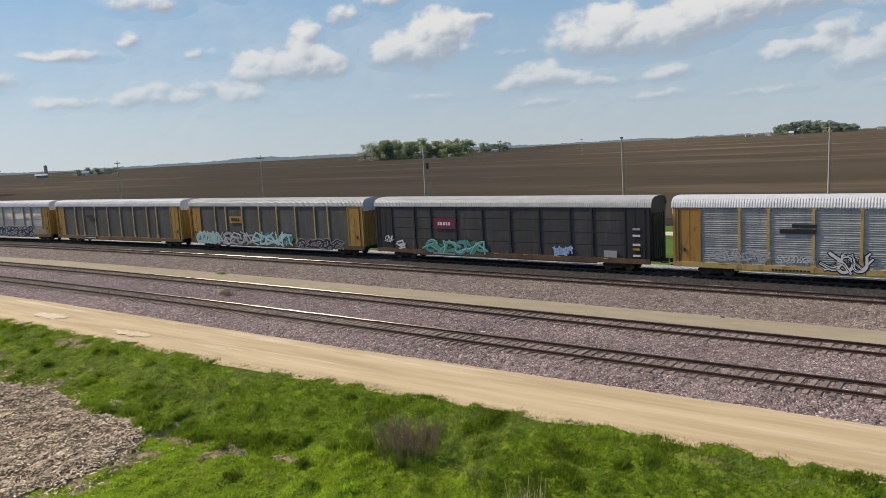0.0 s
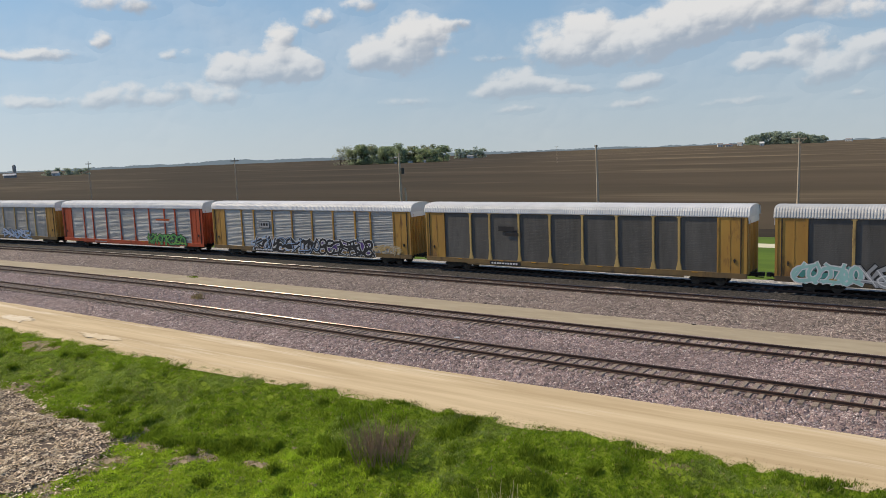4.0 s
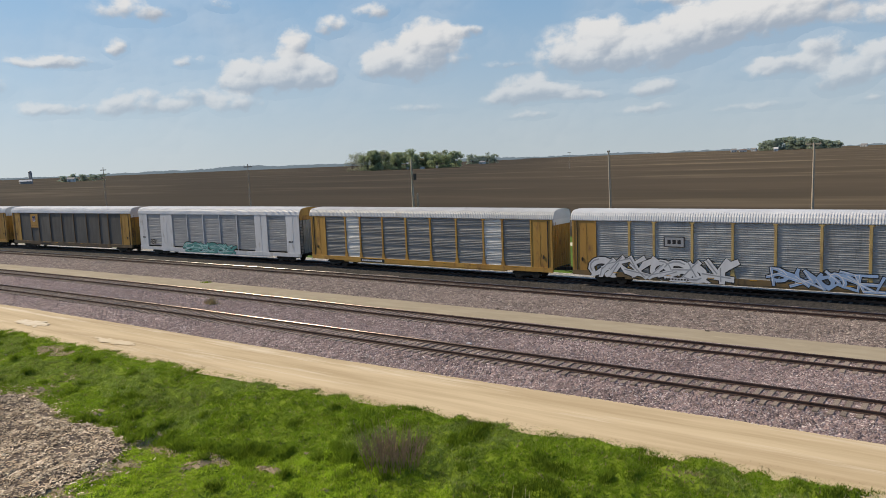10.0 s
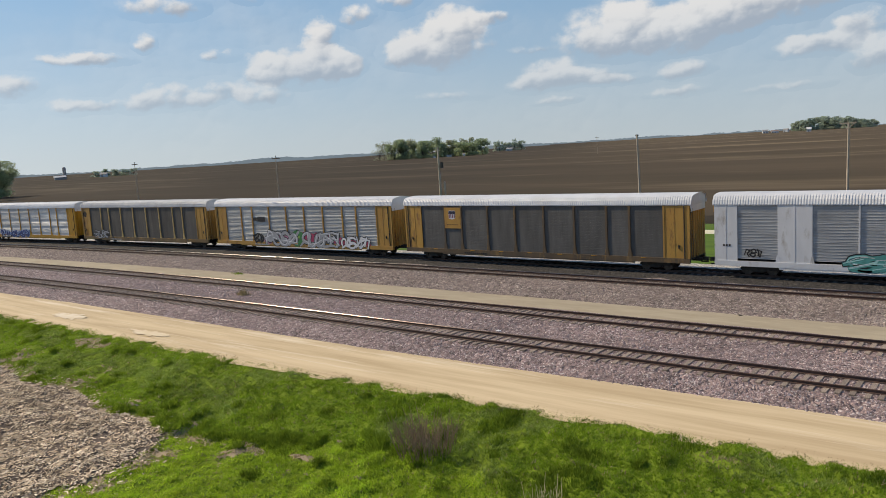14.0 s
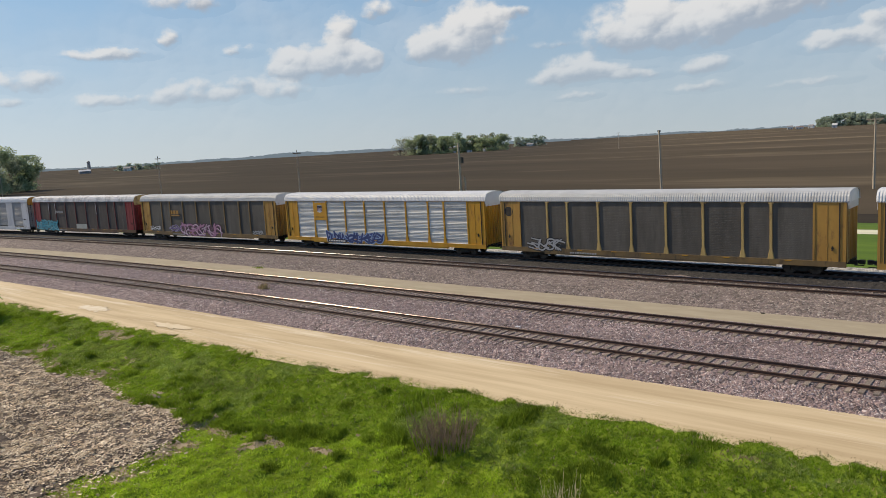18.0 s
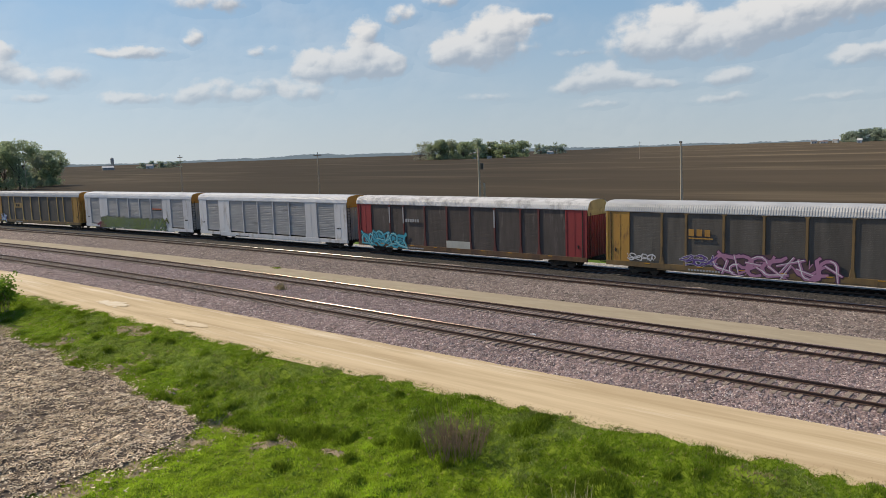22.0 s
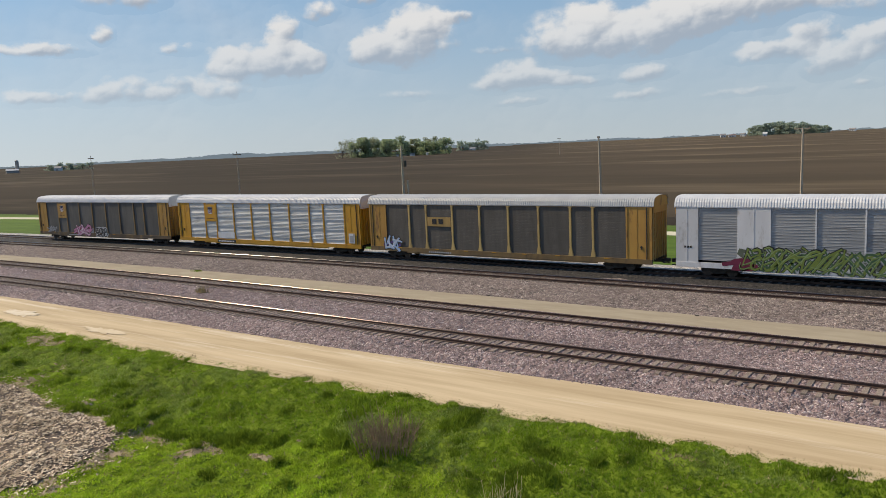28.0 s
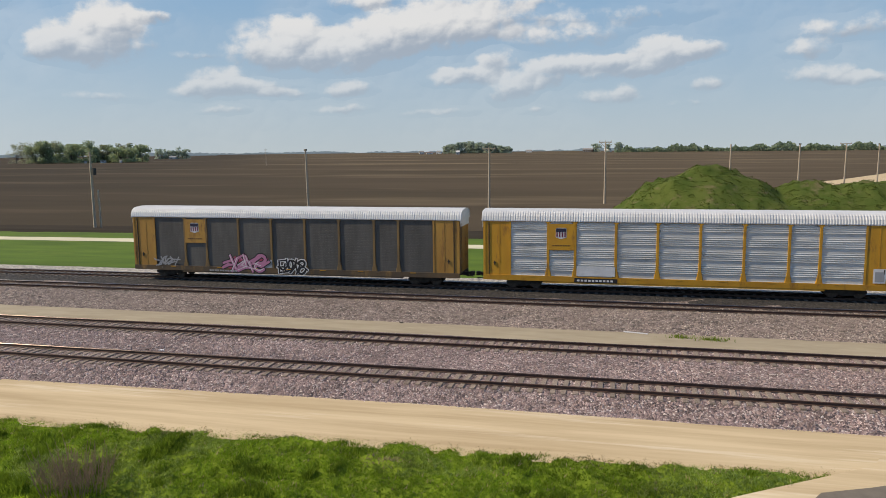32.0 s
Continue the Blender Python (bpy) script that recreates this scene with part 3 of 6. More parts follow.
track("track_3", Y3, -90, 28, 0.50, M_TIE, "siding with weathered wooden ties", 0.0, M_HEAD2)
track("track_4", Y4, -90, 25, 0.50, M_TIE, "siding with weathered wooden ties next to the gravel road", 0.0, M_HEAD2)

# ---- rail cars ----
HALF, SIDE = 13.8, 1.56          # half the body's length and width
SILL, TOP = 1.12, 5.03           # lower and upper edge of the side panels
POSTS = [-9.05, -7.12, -4.27, -1.42, 1.42, 4.27, 7.12, 9.05]
ENDS = 11.75


def paint(name, c, d, rough=0.55, fleck=None):
    return material(name, c, rough, 0.0, second=d, scale=0.7, spread=(0.35, 0.75), fleck=fleck or tuple(v * 0.45 for v in c), fleck_scale=1.3, fleck_from=0.55,
                    streak=(1.0, 1.0, 0.35), bump=0.004, bump_scale=20.0, vary=0.08)


GOLD = paint("faded_gold_paint", (0.44, 0.245, 0.050), (0.32, 0.155, 0.035), fleck=(0.15, 0.07, 0.028))
YELLOW = paint("bright_yellow_paint", (0.52, 0.265, 0.018), (0.41, 0.195, 0.016), fleck=(0.22, 0.10, 0.02))
TAN = paint("sun_bleached_tan_paint", (0.50, 0.35, 0.135), (0.36, 0.235, 0.09), fleck=(0.16, 0.10, 0.05))
DULL_GOLD = paint("grimy_gold_paint", (0.22, 0.135, 0.050), (0.105, 0.072, 0.040), fleck=(0.05, 0.036, 0.026))
SOOTY_GOLD = paint("soot_covered_gold_paint", (0.115, 0.072, 0.036), (0.050, 0.040, 0.031), fleck=(0.24, 0.14, 0.045))
RED = paint("orange_red_paint", (0.47, 0.070, 0.018), (0.36, 0.05, 0.016))
MAROON = paint("dull_red_paint", (0.26, 0.025, 0.028), (0.19, 0.022, 0.024))
DULL_MAROON = paint("grimy_maroon_paint", (0.13, 0.028, 0.027), (0.085, 0.03, 0.027))
RUSTY = paint("rusty_dark_red_paint", (0.085, 0.045, 0.030), (0.20, 0.11, 0.04))
BLACK = paint("black_paint", (0.010, 0.011, 0.013), (0.019, 0.019, 0.021))
WHITE = paint("chalky_white_paint", (0.61, 0.615, 0.63), (0.51, 0.515, 0.53), fleck=(0.36, 0.33, 0.30))


def sheet(name, c, d, metal, rough, streak=(0.3, 1.0, 1.3), fleck=None):
    return material(name, c, rough, metal, second=d, scale=0.9, spread=(0.3, 0.7), fleck=fleck or tuple(v * 0.55 for v in c), fleck_scale=1.1, fleck_from=0.56,
                    streak=streak, vary=0.10)


UPRIGHT = (1.6, 1.0, 0.28)       # streaks that run down a wall


SILVER = sheet("galvanised_sheet", (0.40, 0.415, 0.42), (0.29, 0.305, 0.315), 0.1, 0.5)
BRIGHT = sheet("bright_galvanised_sheet", (0.56, 0.575, 0.58), (0.44, 0.455, 0.46), 0.1, 0.45)
CHALKY = sheet("chalky_grey_sheet", (0.35, 0.36, 0.36), (0.25, 0.258, 0.26), 0.05, 0.6, UPRIGHT)
STEEL = sheet("dull_steel_sheet", (0.31, 0.322, 0.335), (0.235, 0.245, 0.255), 0.1, 0.55)
SLATE = sheet("banded_slate_sheet", (0.215, 0.225, 0.23), (0.155, 0.16, 0.165), 0.1, 0.55)
GREY = sheet("dull_grey_sheet", (0.105, 0.103, 0.100), (0.066, 0.064, 0.062), 0.05, 0.7, UPRIGHT)
SOOT = sheet("blackened_sheet", (0.046, 0.046, 0.049), (0.027, 0.026, 0.029), 0.1, 0.6, UPRIGHT, (0.075, 0.074, 0.076))
DARK = sheet("dark_sooty_sheet", (0.100, 0.093, 0.084), (0.062, 0.056, 0.050), 0.05, 0.7, UPRIGHT)
MURK = sheet("brownish_dirty_sheet", (0.078, 0.064, 0.060), (0.040, 0.034, 0.033), 0.05, 0.7, UPRIGHT, (0.125, 0.108, 0.10))
ROOF = material("white_roof_sheet", (0.64, 0.65, 0.665), 0.55, 0.05, second=(0.54, 0.55, 0.57), scale=0.5, fleck=(0.5, 0.49, 0.48), fleck_scale=0.6, fleck_from=0.62, vary=0.05)
ROOF_GREY = material("grey_roof_sheet", (0.50, 0.505, 0.505), 0.55, 0.05, second=(0.41, 0.415, 0.42), scale=0.5, fleck=(0.36, 0.35, 0.34), fleck_scale=0.8, fleck_from=0.58, vary=0.05)
ROOF_DIRTY = material("stained_roof_sheet", (0.66, 0.65, 0.64), 0.6, 0.0, second=(0.30, 0.29, 0.29), scale=1.1, spread=(0.45, 0.7), fleck=(0.2, 0.19, 0.19), fleck_scale=2.0, fleck_from=0.62)
IRON = material("grimy_black_iron", (0.022, 0.020, 0.019), 0.75, 0.2, second=(0.045, 0.038, 0.033), scale=3.0)
WHEEL = material("worn_wheel_steel", (0.10, 0.085, 0.075), 0.5, 0.7, second=(0.06, 0.05, 0.045), scale=4.0)

CACHE = {}


def cached(key, make):
    if key not in CACHE:
        CACHE[key] = make()
    return CACHE[key]


def corrugated(x0, x1, z0, z1, rolls, sections, depth=0.035, plain=0.0):
    """A side sheet with rolls lying lengthwise, in sections parted by flat seams."""
    verts, faces = [], []
    rows = []
    hgt = (z1 - z0) / sections
    for s in range(sections):
        a, b = z0 + s * hgt + 0.04, z0 + (s + 1) * hgt - 0.04
        rows += [(a - 0.04, -min(0.02, depth)), (a, 0.0)]
        a += plain * hgt
        pitch = (b - a) / rolls
        for r in range(rolls):
            zz, out = a + r * pitch, depth * (1.4 if plain > 0.3 and r == 0 else 1.0)
            rows += [(zz + pitch * 0.18, 0.0), (zz + pitch * 0.26, -out), (zz + pitch * 0.42, -out), (zz + pitch * 0.42 + depth * 0.6, 0.0)]
        rows += [(b, 0.0)]
    for z, y in rows:
        verts += [(x0, y, z), (x1, y, z)]
    for i in range(len(rows) - 1):
        faces.append((2 * i, 2 * i + 1, 2 * i + 3, 2 * i + 2))
    return mesh_of("side_sheet", verts, faces)


def lapped(x0, x1, z0, z1, courses=5, rolls=5):
    """A side sheet of plain courses, each lapping over the one below, with faint rolls."""
    rows, hgt = [], (z1 - z0) / courses
    for c in range(courses):
        a = z0 + c * hgt
        rows += [(a, 0.012), (a + 0.012, -0.022)]
        for r in range(rolls):
            b = a + hgt * (r + 0.5) / rolls
            rows += [(b - 0.02, -0.020 + 0.003 * r), (b, -0.0215 + 0.003 * r), (b + 0.012, -0.019 + 0.003 * r)]
        rows += [(a + hgt - 0.004, 0.0)]
    verts = [(x, y, z) for z, y in rows for x in (x0, x1)]
    return mesh_of("side_sheet", verts, [(2 * i, 2 * i + 1, 2 * i + 3, 2 * i + 2) for i in range(len(rows) - 1)])


def post_mesh():
    """A side post: a narrow hat section that widens to a gusset at its foot."""
    v, f = [], []
    prof = [(SILL - 0.06, 0.24), (SILL + 0.10, 0.21), (SILL + 0.62, 0.10), (TOP - 0.12, 0.10), (TOP - 0.10, 0.19), (TOP + 0.02, 0.19)]
    for z, w in prof:
        v += [(-w, 0.02, z), (-w * 0.8, -0.06, z), (w * 0.8, -0.06, z), (w, 0.02, z)]
    for i in range(len(prof) - 1):
        for j in range(3):
            f.append((4 * i + j, 4 * i + j + 1, 4 * i + j + 5, 4 * i + j + 4))
    n = 4 * len(prof)
    f += [(3, 2, 1, 0), (n - 4, n - 3, n - 2, n - 1)]
    return mesh_of("post", v, f)


def end_panel_mesh():
    """The solid sheet between the last post and the car's corner, with a bead and a corner post."""
    return mesh_of("end_panel", *boxes([(0.0, -0.015, SILL - 0.06, HALF - ENDS - 0.16, 0.03, TOP + 0.02), (HALF - ENDS - 0.16, -0.05, SILL - 0.25, HALF - ENDS, 0.03, TOP + 0.02),
                                        (0.0, -0.05, SILL - 0.06, 0.12, 0.03, TOP + 0.02), (0.12, -0.03, TOP - 0.10, HALF - ENDS, 0.03, TOP + 0.02)]))


ROOF_LINE = [(-1.63, 5.03), (-1.63, 5.10), (-1.55, 5.40), (-1.40, 5.63), (-1.17, 5.75), (-0.80, 5.81), (-0.40, 5.84), (0.0, 5.855)]


def roof_mesh():
    """An arched roof of pressed sheets with ribs from eave to eave."""
    line = ROOF_LINE + [(-y, z) for y, z in reversed(ROOF_LINE[:-1])]
    n = len(line)
    xs = []
    x = -HALF - 0.12
    while x < HALF + 0.02:
        xs += [(x, 0.0), (x + 0.06, 0.0), (x + 0.08, 0.022), (x + 0.14, 0.022), (x + 0.16, 0.0)]
        x += 0.18
    xs.append((HALF + 0.12, 0.0))
    verts, faces = [], []
    for i, (x, up) in enumerate(xs):
        for j, (y, z) in enumerate(line):
            k = 0.0 if j in (0, n - 1) else up * (0.25 if z > 5.7 else 1.0)
            verts.append((x, y * (1 + k * 0.55), z + k * (0.35 if j in (1, n - 2) else 1.0)))
        if i:
            for j in range(n - 1):
                a = (i - 1) * n + j
                faces.append((a, i * n + j, i * n + j + 1, a + 1))
    return mesh_of("roof", verts, faces)


def end_wall_mesh():
    """The end of the car: folding door leaves pressed into upright ribs, as one sheet with a lip."""
    line, y = [], -SIDE
    while y < SIDE - 0.05:
        line += [(y, 0.0), (y + 0.16, 0.0), (y + 0.20, 0.06), (y + 0.32, 0.06), (y + 0.36, 0.0)]
        y += 0.39
    line.append((SIDE, 0.0))
    n = len(line)
    v = [(x, y, z) for z in (0.95, TOP + 0.02) for y, x in line]
    return mesh_of("end_door", v, [(j, j + 1, n + j + 1, n + j) for j in range(n - 1)])


def gable_mesh():
    """The arched hood over the end doors."""
    line = ROOF_LINE + [(-y, z) for y, z in reversed(ROOF_LINE[:-1])]
    n = len(line)
    v = [(0.0, y * 0.985, z - 0.02) for y, z in line] + [(0.10, y * 0.985, z - 0.02) for y, z in line]
    f = [tuple(range(n - 1, -1, -1)), tuple(range(n, 2 * n))] + [(j, j + 1, n + j + 1, n + j) for j in range(n - 1)] + [(0, n, 2 * n - 1, n - 1)]
    return mesh_of("gable", v, f)


def sill_mesh():
    """The deck's side sill: a long channel, deeper in the middle, with stake pockets."""
    v, f = boxes([(-HALF, -0.09, 0.70, HALF, 0.10, SILL - 0.045), (-HALF + 4.4, -0.075, 0.58, HALF - 4.4, 0.08, 0.70)])
    return mesh_of("side_sill", v, f)


def under_mesh():
    return mesh_of("underframe", *boxes([(-HALF, -1.45, 0.95, HALF, 1.45, 1.05), (-HALF - 0.4, -0.22, 0.72, HALF + 0.4, 0.22, 0.96)]
                                        + [(x - 0.12, -1.4, 0.82, x + 0.12, 1.4, 0.96) for x in (-8, -4.5, -1.5, 1.5, 4.5, 8)]
                                        + [(-2.6, -0.9, 0.55, -1.2, 0.2, 0.82), (1.0, -0.6, 0.5, 1.9, 0.3, 0.82)]))


def disc(r, y0, y1, n=18):
    v = [(r * math.cos(2 * math.pi * k / n), y, r * math.sin(2 * math.pi * k / n)) for y in (y0, y1) for k in range(n)]
    f = [(k, (k + 1) % n, n + (k + 1) % n, n + k) for k in range(n)] + [tuple(range(n - 1, -1, -1)), tuple(range(n, 2 * n))]
    return v, f


def joined(*groups):
    verts, faces = [], []
    for v, f in groups:
        o = len(verts)
        verts += v
        faces += [tuple(o + k for k in q) for q in f]
    return verts, faces


def wheelset_mesh():
    g = []
    for s in (-1, 1):
        g += [disc(0.42, s * 0.69, s * 0.82), disc(0.45, s * 0.68, s * 0.715), disc(0.15, s * 0.82, s * 0.9)]
    g.append(disc(0.08, -1.0, 1.0, 10))
    return mesh_of("wheelset", *joined(*g))


def frame_mesh():
    """A truck side frame: arch bar over two journals with a spring nest."""
    v, f = [], []
    pts = [(-1.25, 0.40, 0.55), (-1.0, 0.34, 0.62), (-0.62, 0.40, 0.68), (-0.35, 0.22, 0.74), (0.35, 0.22, 0.74), (0.62, 0.40, 0.68), (1.0, 0.34, 0.62), (1.25, 0.40, 0.55)]
    for x, lo, hi in pts:
        v += [(x, -0.09, lo), (x, -0.09, hi), (x, 0.09, hi), (x, 0.09, lo)]
    for i in range(len(pts) - 1):
        for j in range(4):
            f.append((4 * i + j, 4 * i + (j + 1) % 4, 4 * i + 4 + (j + 1) % 4, 4 * i + 4 + j))
    f += [(0, 1, 2, 3), (31, 30, 29, 28)]
    extra = [boxes([(-0.22 + k * 0.17, -0.07, 0.30, -0.10 + k * 0.17, 0.07, 0.60) for k in range(3)]), boxes([(-1.02, -0.13, 0.36, -0.68, 0.0, 0.56), (0.68, -0.13, 0.36, 1.02, 0.0, 0.56)])]
    return mesh_of("side_frame", *joined((v, f), *extra))


def coupler_mesh():
    return mesh_of("coupler", *boxes([(0.0, -0.10, 0.78, 0.62, 0.10, 0.98), (0.50, -0.17, 0.74, 0.82, 0.17, 1.02), (0.1, 0.35, 0.55, 0.7, 0.42, 0.62)]))


def ladder_mesh():
    return mesh_of("ladder", *boxes([(0.0, -0.02, 1.0, 0.04, 0.02, 4.8), (0.42, -0.02, 1.0, 0.46, 0.02, 4.8)] + [(0.0, -0.015, 1.15 + 0.33 * k, 0.46, 0.015, 1.18 + 0.33 * k) for k in range(11)]))


def shared(name, make):
    return cached(name, make)


def shell(car, mats, kind, sill, banded=False):
    """The body of one car, both sides alike, with trucks and couplers."""
    post, sheet_mat, end_mat, roof_mat, hood = mats
    for s in (1, -1):
        flip = pose(0, -SIDE, 0) if s == 1 else pose(0, SIDE, 0, 0, 0, 180)
        if kind == "standard":
            edges = [-ENDS] + POSTS + [ENDS]
            for a, b in zip(edges, edges[1:]):
                w = round(b - a, 2)
                style = "lapped" if sheet_mat is SOOT else "fine" if sheet_mat in (GREY, DARK, MURK) else "banded" if banded else "rolled"
                part("side_sheet", cached(("sheet", w, style), lambda: lapped(-w / 2, w / 2, SILL - 0.04, TOP, 4) if style == "lapped" else corrugated(-w / 2, w / 2, SILL - 0.04, TOP, 7, 4, 0.0025) if style == "fine" else corrugated(-w / 2, w / 2, SILL - 0.04, TOP, 4, 4, 0.042, 0.34) if banded
                                          else corrugated(-w / 2, w / 2, SILL - 0.04, TOP, 5, 4, 0.024, 0.16)),
                     BRIGHT if sheet_mat is SLATE and w < 2.0 else sheet_mat, car, at=flip @ pose((a + b) / 2, 0.025, 0))
            for x in POSTS:
                part("post", shared("post", post_mesh), post, car, at=flip @ pose(x, 0, 0))
            for e in (1, -1):
                part("end_panel", shared("end_panel", end_panel_mesh), end_mat, car, at=flip @ (pose(ENDS, 0, 0) if e == 1 else Matrix.Diagonal((-1, 1, 1, 1)) @ pose(ENDS, 0, 0)))
            for e in (1, -1):
                part("corner_gap", cached("corner_gap", lambda: mesh_of("corner_gap", *boxes([(-0.035, -0.058, SILL - 0.2, 0.035, -0.02, TOP - 0.05)]))), IRON, car, at=flip @ pose(e * (HALF - 0.42), 0, 0))
            part("side_sill", shared("side_sill", sill_mesh), sill, car, at=flip)
        else:
            for a, b in ((-12.2, -9.5), (-7.3, -4.5), (-4.5, -1.6), (-1.6, 1.3), (1.3, 4.2), (4.2, 7.1), (9.0, 11.9)):
                w = round(b - a, 2)
                part("side_sheet", cached(("tall", w), lambda: corrugated(-w / 2, w / 2, SILL + 0.12, TOP, 6, 3, 0.013)), sheet_mat, car, at=flip @ pose((a + b) / 2, 0.03, 0))
            for a, b in ((-HALF, -12.2), (-9.5, -7.3), (7.1, 9.0), (11.9, HALF)):
                w = round(b - a, 2)
                part("smooth_panel", cached(("flat", w), lambda: mesh_of("smooth_panel", *boxes([(-w / 2, -0.04, SILL - 0.10, w / 2, 0.03, TOP + 0.02), (-0.03, -0.055, SILL, 0.03, -0.04, TOP)]))), end_mat, car,
                     at=flip @ pose((a + b) / 2, 0, 0))
            for x in (-4.5, -1.6, 1.3, 4.2):
                part("post", cached("slim", lambda: mesh_of("post", *boxes([(-0.05, -0.055, SILL - 0.05, 0.05, 0.02, TOP)]))), post, car, at=flip @ pose(x, 0, 0))
            for x in (-9.5, -7.3, 7.1, 9.0):
                part("gusset", cached("gusset", lambda: mesh_of("gusset", [(-0.15, -0.045, SILL - 0.06), (0.15, -0.045, SILL - 0.06), (0.05, -0.06, SILL + 0.45), (-0.05, -0.06, SILL + 0.45),
                                                                         (-0.15, 0.02, SILL - 0.06), (0.15, 0.02, SILL - 0.06)], [(0, 1, 2, 3), (4, 5, 1, 0)])), post, car, at=flip @ pose(x, 0, 0))
            part("side_sill", shared("side_sill", sill_mesh), end_mat, car, at=flip)
        part("top_rail", cached("top_rail", lambda: mesh_of("top_rail", *boxes([(-HALF, -0.045, TOP - 0.02, HALF, 0.05, TOP + 0.05)]))), roof_mat if kind != "standard" else post, car, at=flip)
    part("roof", shared("roof", roof_mesh), roof_mat, car)
    part("underframe", shared("underframe", under_mesh), IRON, car)
    for e in (1, -1):
        turn = pose(0, 0, 0) if e == 1 else pose(0, 0, 0, 0, 0, 180)
        part("end_door", shared("end_door", end_wall_mesh), end_mat if kind == "standard" else SILVER, car, at=turn @ pose(HALF - 0.06, 0, 0))
        part("gable", shared("gable", gable_mesh), hood, car, at=turn @ pose(HALF - 0.02, 0, 0))
        part("hood_plate", cached("hood_plate", lambda: mesh_of("hood_plate", *boxes([(0.0, -SIDE + 0.02, TOP - 0.48, 0.035, SIDE - 0.02, TOP + 0.02)]))), hood, car, at=turn @ pose(HALF + 0.03, 0, 0))
        part("coupler", shared("coupler", coupler_mesh), IRON, car, at=turn @ pose(HALF, 0, 0))
        part("ladder", shared("ladder", ladder_mesh), post if kind == "standard" else IRON, car, at=turn @ pose(HALF + 0.06, -SIDE + 0.02, 0, 0, 0, 90))
        truck = part("truck", cached("bolster", lambda: mesh_of("truck", *boxes([(-0.25, -1.05, 0.42, 0.25, 1.05, 0.74), (-0.4, -0.4, 0.74, 0.4, 0.4, 0.95)]))), IRON, car, "black iron four-wheel truck", at=turn @ pose(HALF - 2.9, 0, 0))
        for s in (1, -1):
            part("side_frame", shared("side_frame", frame_mesh), IRON, truck, at=pose(0, -1.0 * s, 0, 0, 0, 0 if s == 1 else 180))
        for x in (-0.85, 0.85):
            part("wheelset", shared("wheelset", wheelset_mesh), WHEEL, truck, at=pose(x, 0, 0.42))


PITCH, FIRST = 29.4, -6.45       # metres from car to car, and where the first car's middle stands at the start
CARS = [  # posts, sheets, ends, roof, hood, sill, shape, label
    (TAN, CHALKY, GOLD, ROOF, ROOF, TAN, "standard", "grey-sided enclosed car carrier with tan posts and pale graffiti"),
    (BLACK, SOOT, BLACK, ROOF_GREY, BLACK, RUSTY, "standard", "dark grey enclosed car carrier with black posts and a maroon sign"),
    (TAN, GREY, GOLD, ROOF_GREY, ROOF, SOOTY_GOLD, "standard", "dark grey enclosed car carrier with long teal graffiti"),
    (TAN, GREY, GOLD, ROOF, ROOF, DULL_GOLD, "standard", "dull grey enclosed car carrier with gold ends"),
    (GOLD, SILVER, GOLD, ROOF, ROOF, DULL_GOLD, "standard", "silver enclosed car carrier with gold posts and black graffiti"),
    (RED, SILVER, RED, ROOF, ROOF, RED, "standard", "silver enclosed car carrier with orange-red ends and green graffiti"),
    (TAN, CHALKY, GOLD, ROOF, ROOF, DULL_GOLD, "standard", "silver enclosed car carrier with gold ends and white graffiti"),
    (GOLD, SLATE, GOLD, ROOF_GREY, ROOF, GOLD, "standard", "silver enclosed car carrier with dark banded sheets"),
    (WHITE, STEEL, WHITE, ROOF, GOLD, WHITE, "smooth", "white smooth-sided enclosed car carrier with teal graffiti"),
    (SOOTY_GOLD, GREY, GOLD, ROOF, ROOF, SOOTY_GOLD, "standard", "dark grey enclosed car carrier with a gold sign panel"),
    (GOLD, SILVER, GOLD, ROOF, ROOF, GOLD, "standard", "silver enclosed car carrier with white bubble graffiti"),
    (TAN, DARK, GOLD, ROOF_GREY, ROOF, DULL_GOLD, "standard", "sooty dark enclosed car carrier with tan posts"),
    (YELLOW, BRIGHT, YELLOW, ROOF, ROOF, YELLOW, "standard", "bright silver enclosed car carrier with yellow posts and blue graffiti"),
    (DULL_GOLD, DARK, GOLD, ROOF_GREY, ROOF, DULL_GOLD, "standard", "dark enclosed car carrier with pink graffiti"),
    (DULL_MAROON, MURK, MAROON, ROOF_DIRTY, TAN, RUSTY, "standard", "dirty brown enclosed car carrier with dull red ends"),
    (WHITE, STEEL, WHITE, ROOF, GOLD, WHITE, "smooth", "clean white smooth-sided enclosed car carrier"),
    (WHITE, STEEL, WHITE, ROOF, GOLD, WHITE, "smooth", "white smooth-sided enclosed car carrier under dense green graffiti"),
    (TAN, DARK, GOLD, ROOF_GREY, GOLD, DULL_GOLD, "standard", "dark enclosed car carrier with gold posts and a gold sign"),
    (YELLOW, BRIGHT, YELLOW, ROOF, ROOF, YELLOW, "standard", "bright silver enclosed car carrier with yellow posts and ends"),
    (DULL_GOLD, GREY, GOLD, ROOF, ROOF, SOOTY_GOLD, "standard", "dark grey enclosed car carrier at the end of the train"),
]
TRAIN = []
for post, sheet_mat, end_mat, roof_mat, hood, sill, kind, label in CARS:
    car = tagged(new("autorack_car"), label, "rail car", "cars of the freight train")
    car.empty_display_size = 0.5
    shell(car, (post, sheet_mat, end_mat, roof_mat, hood), kind, sill, len(TRAIN) in (7, 12, 18))
    TRAIN.append(car)


# ---- signs and spray paint on the cars ----
def flat(name, c, rough=0.6):
    return material(name, c, rough, second=tuple(v * 0.82 for v in c), scale=1.5, streak=(1, 1, 0.4))


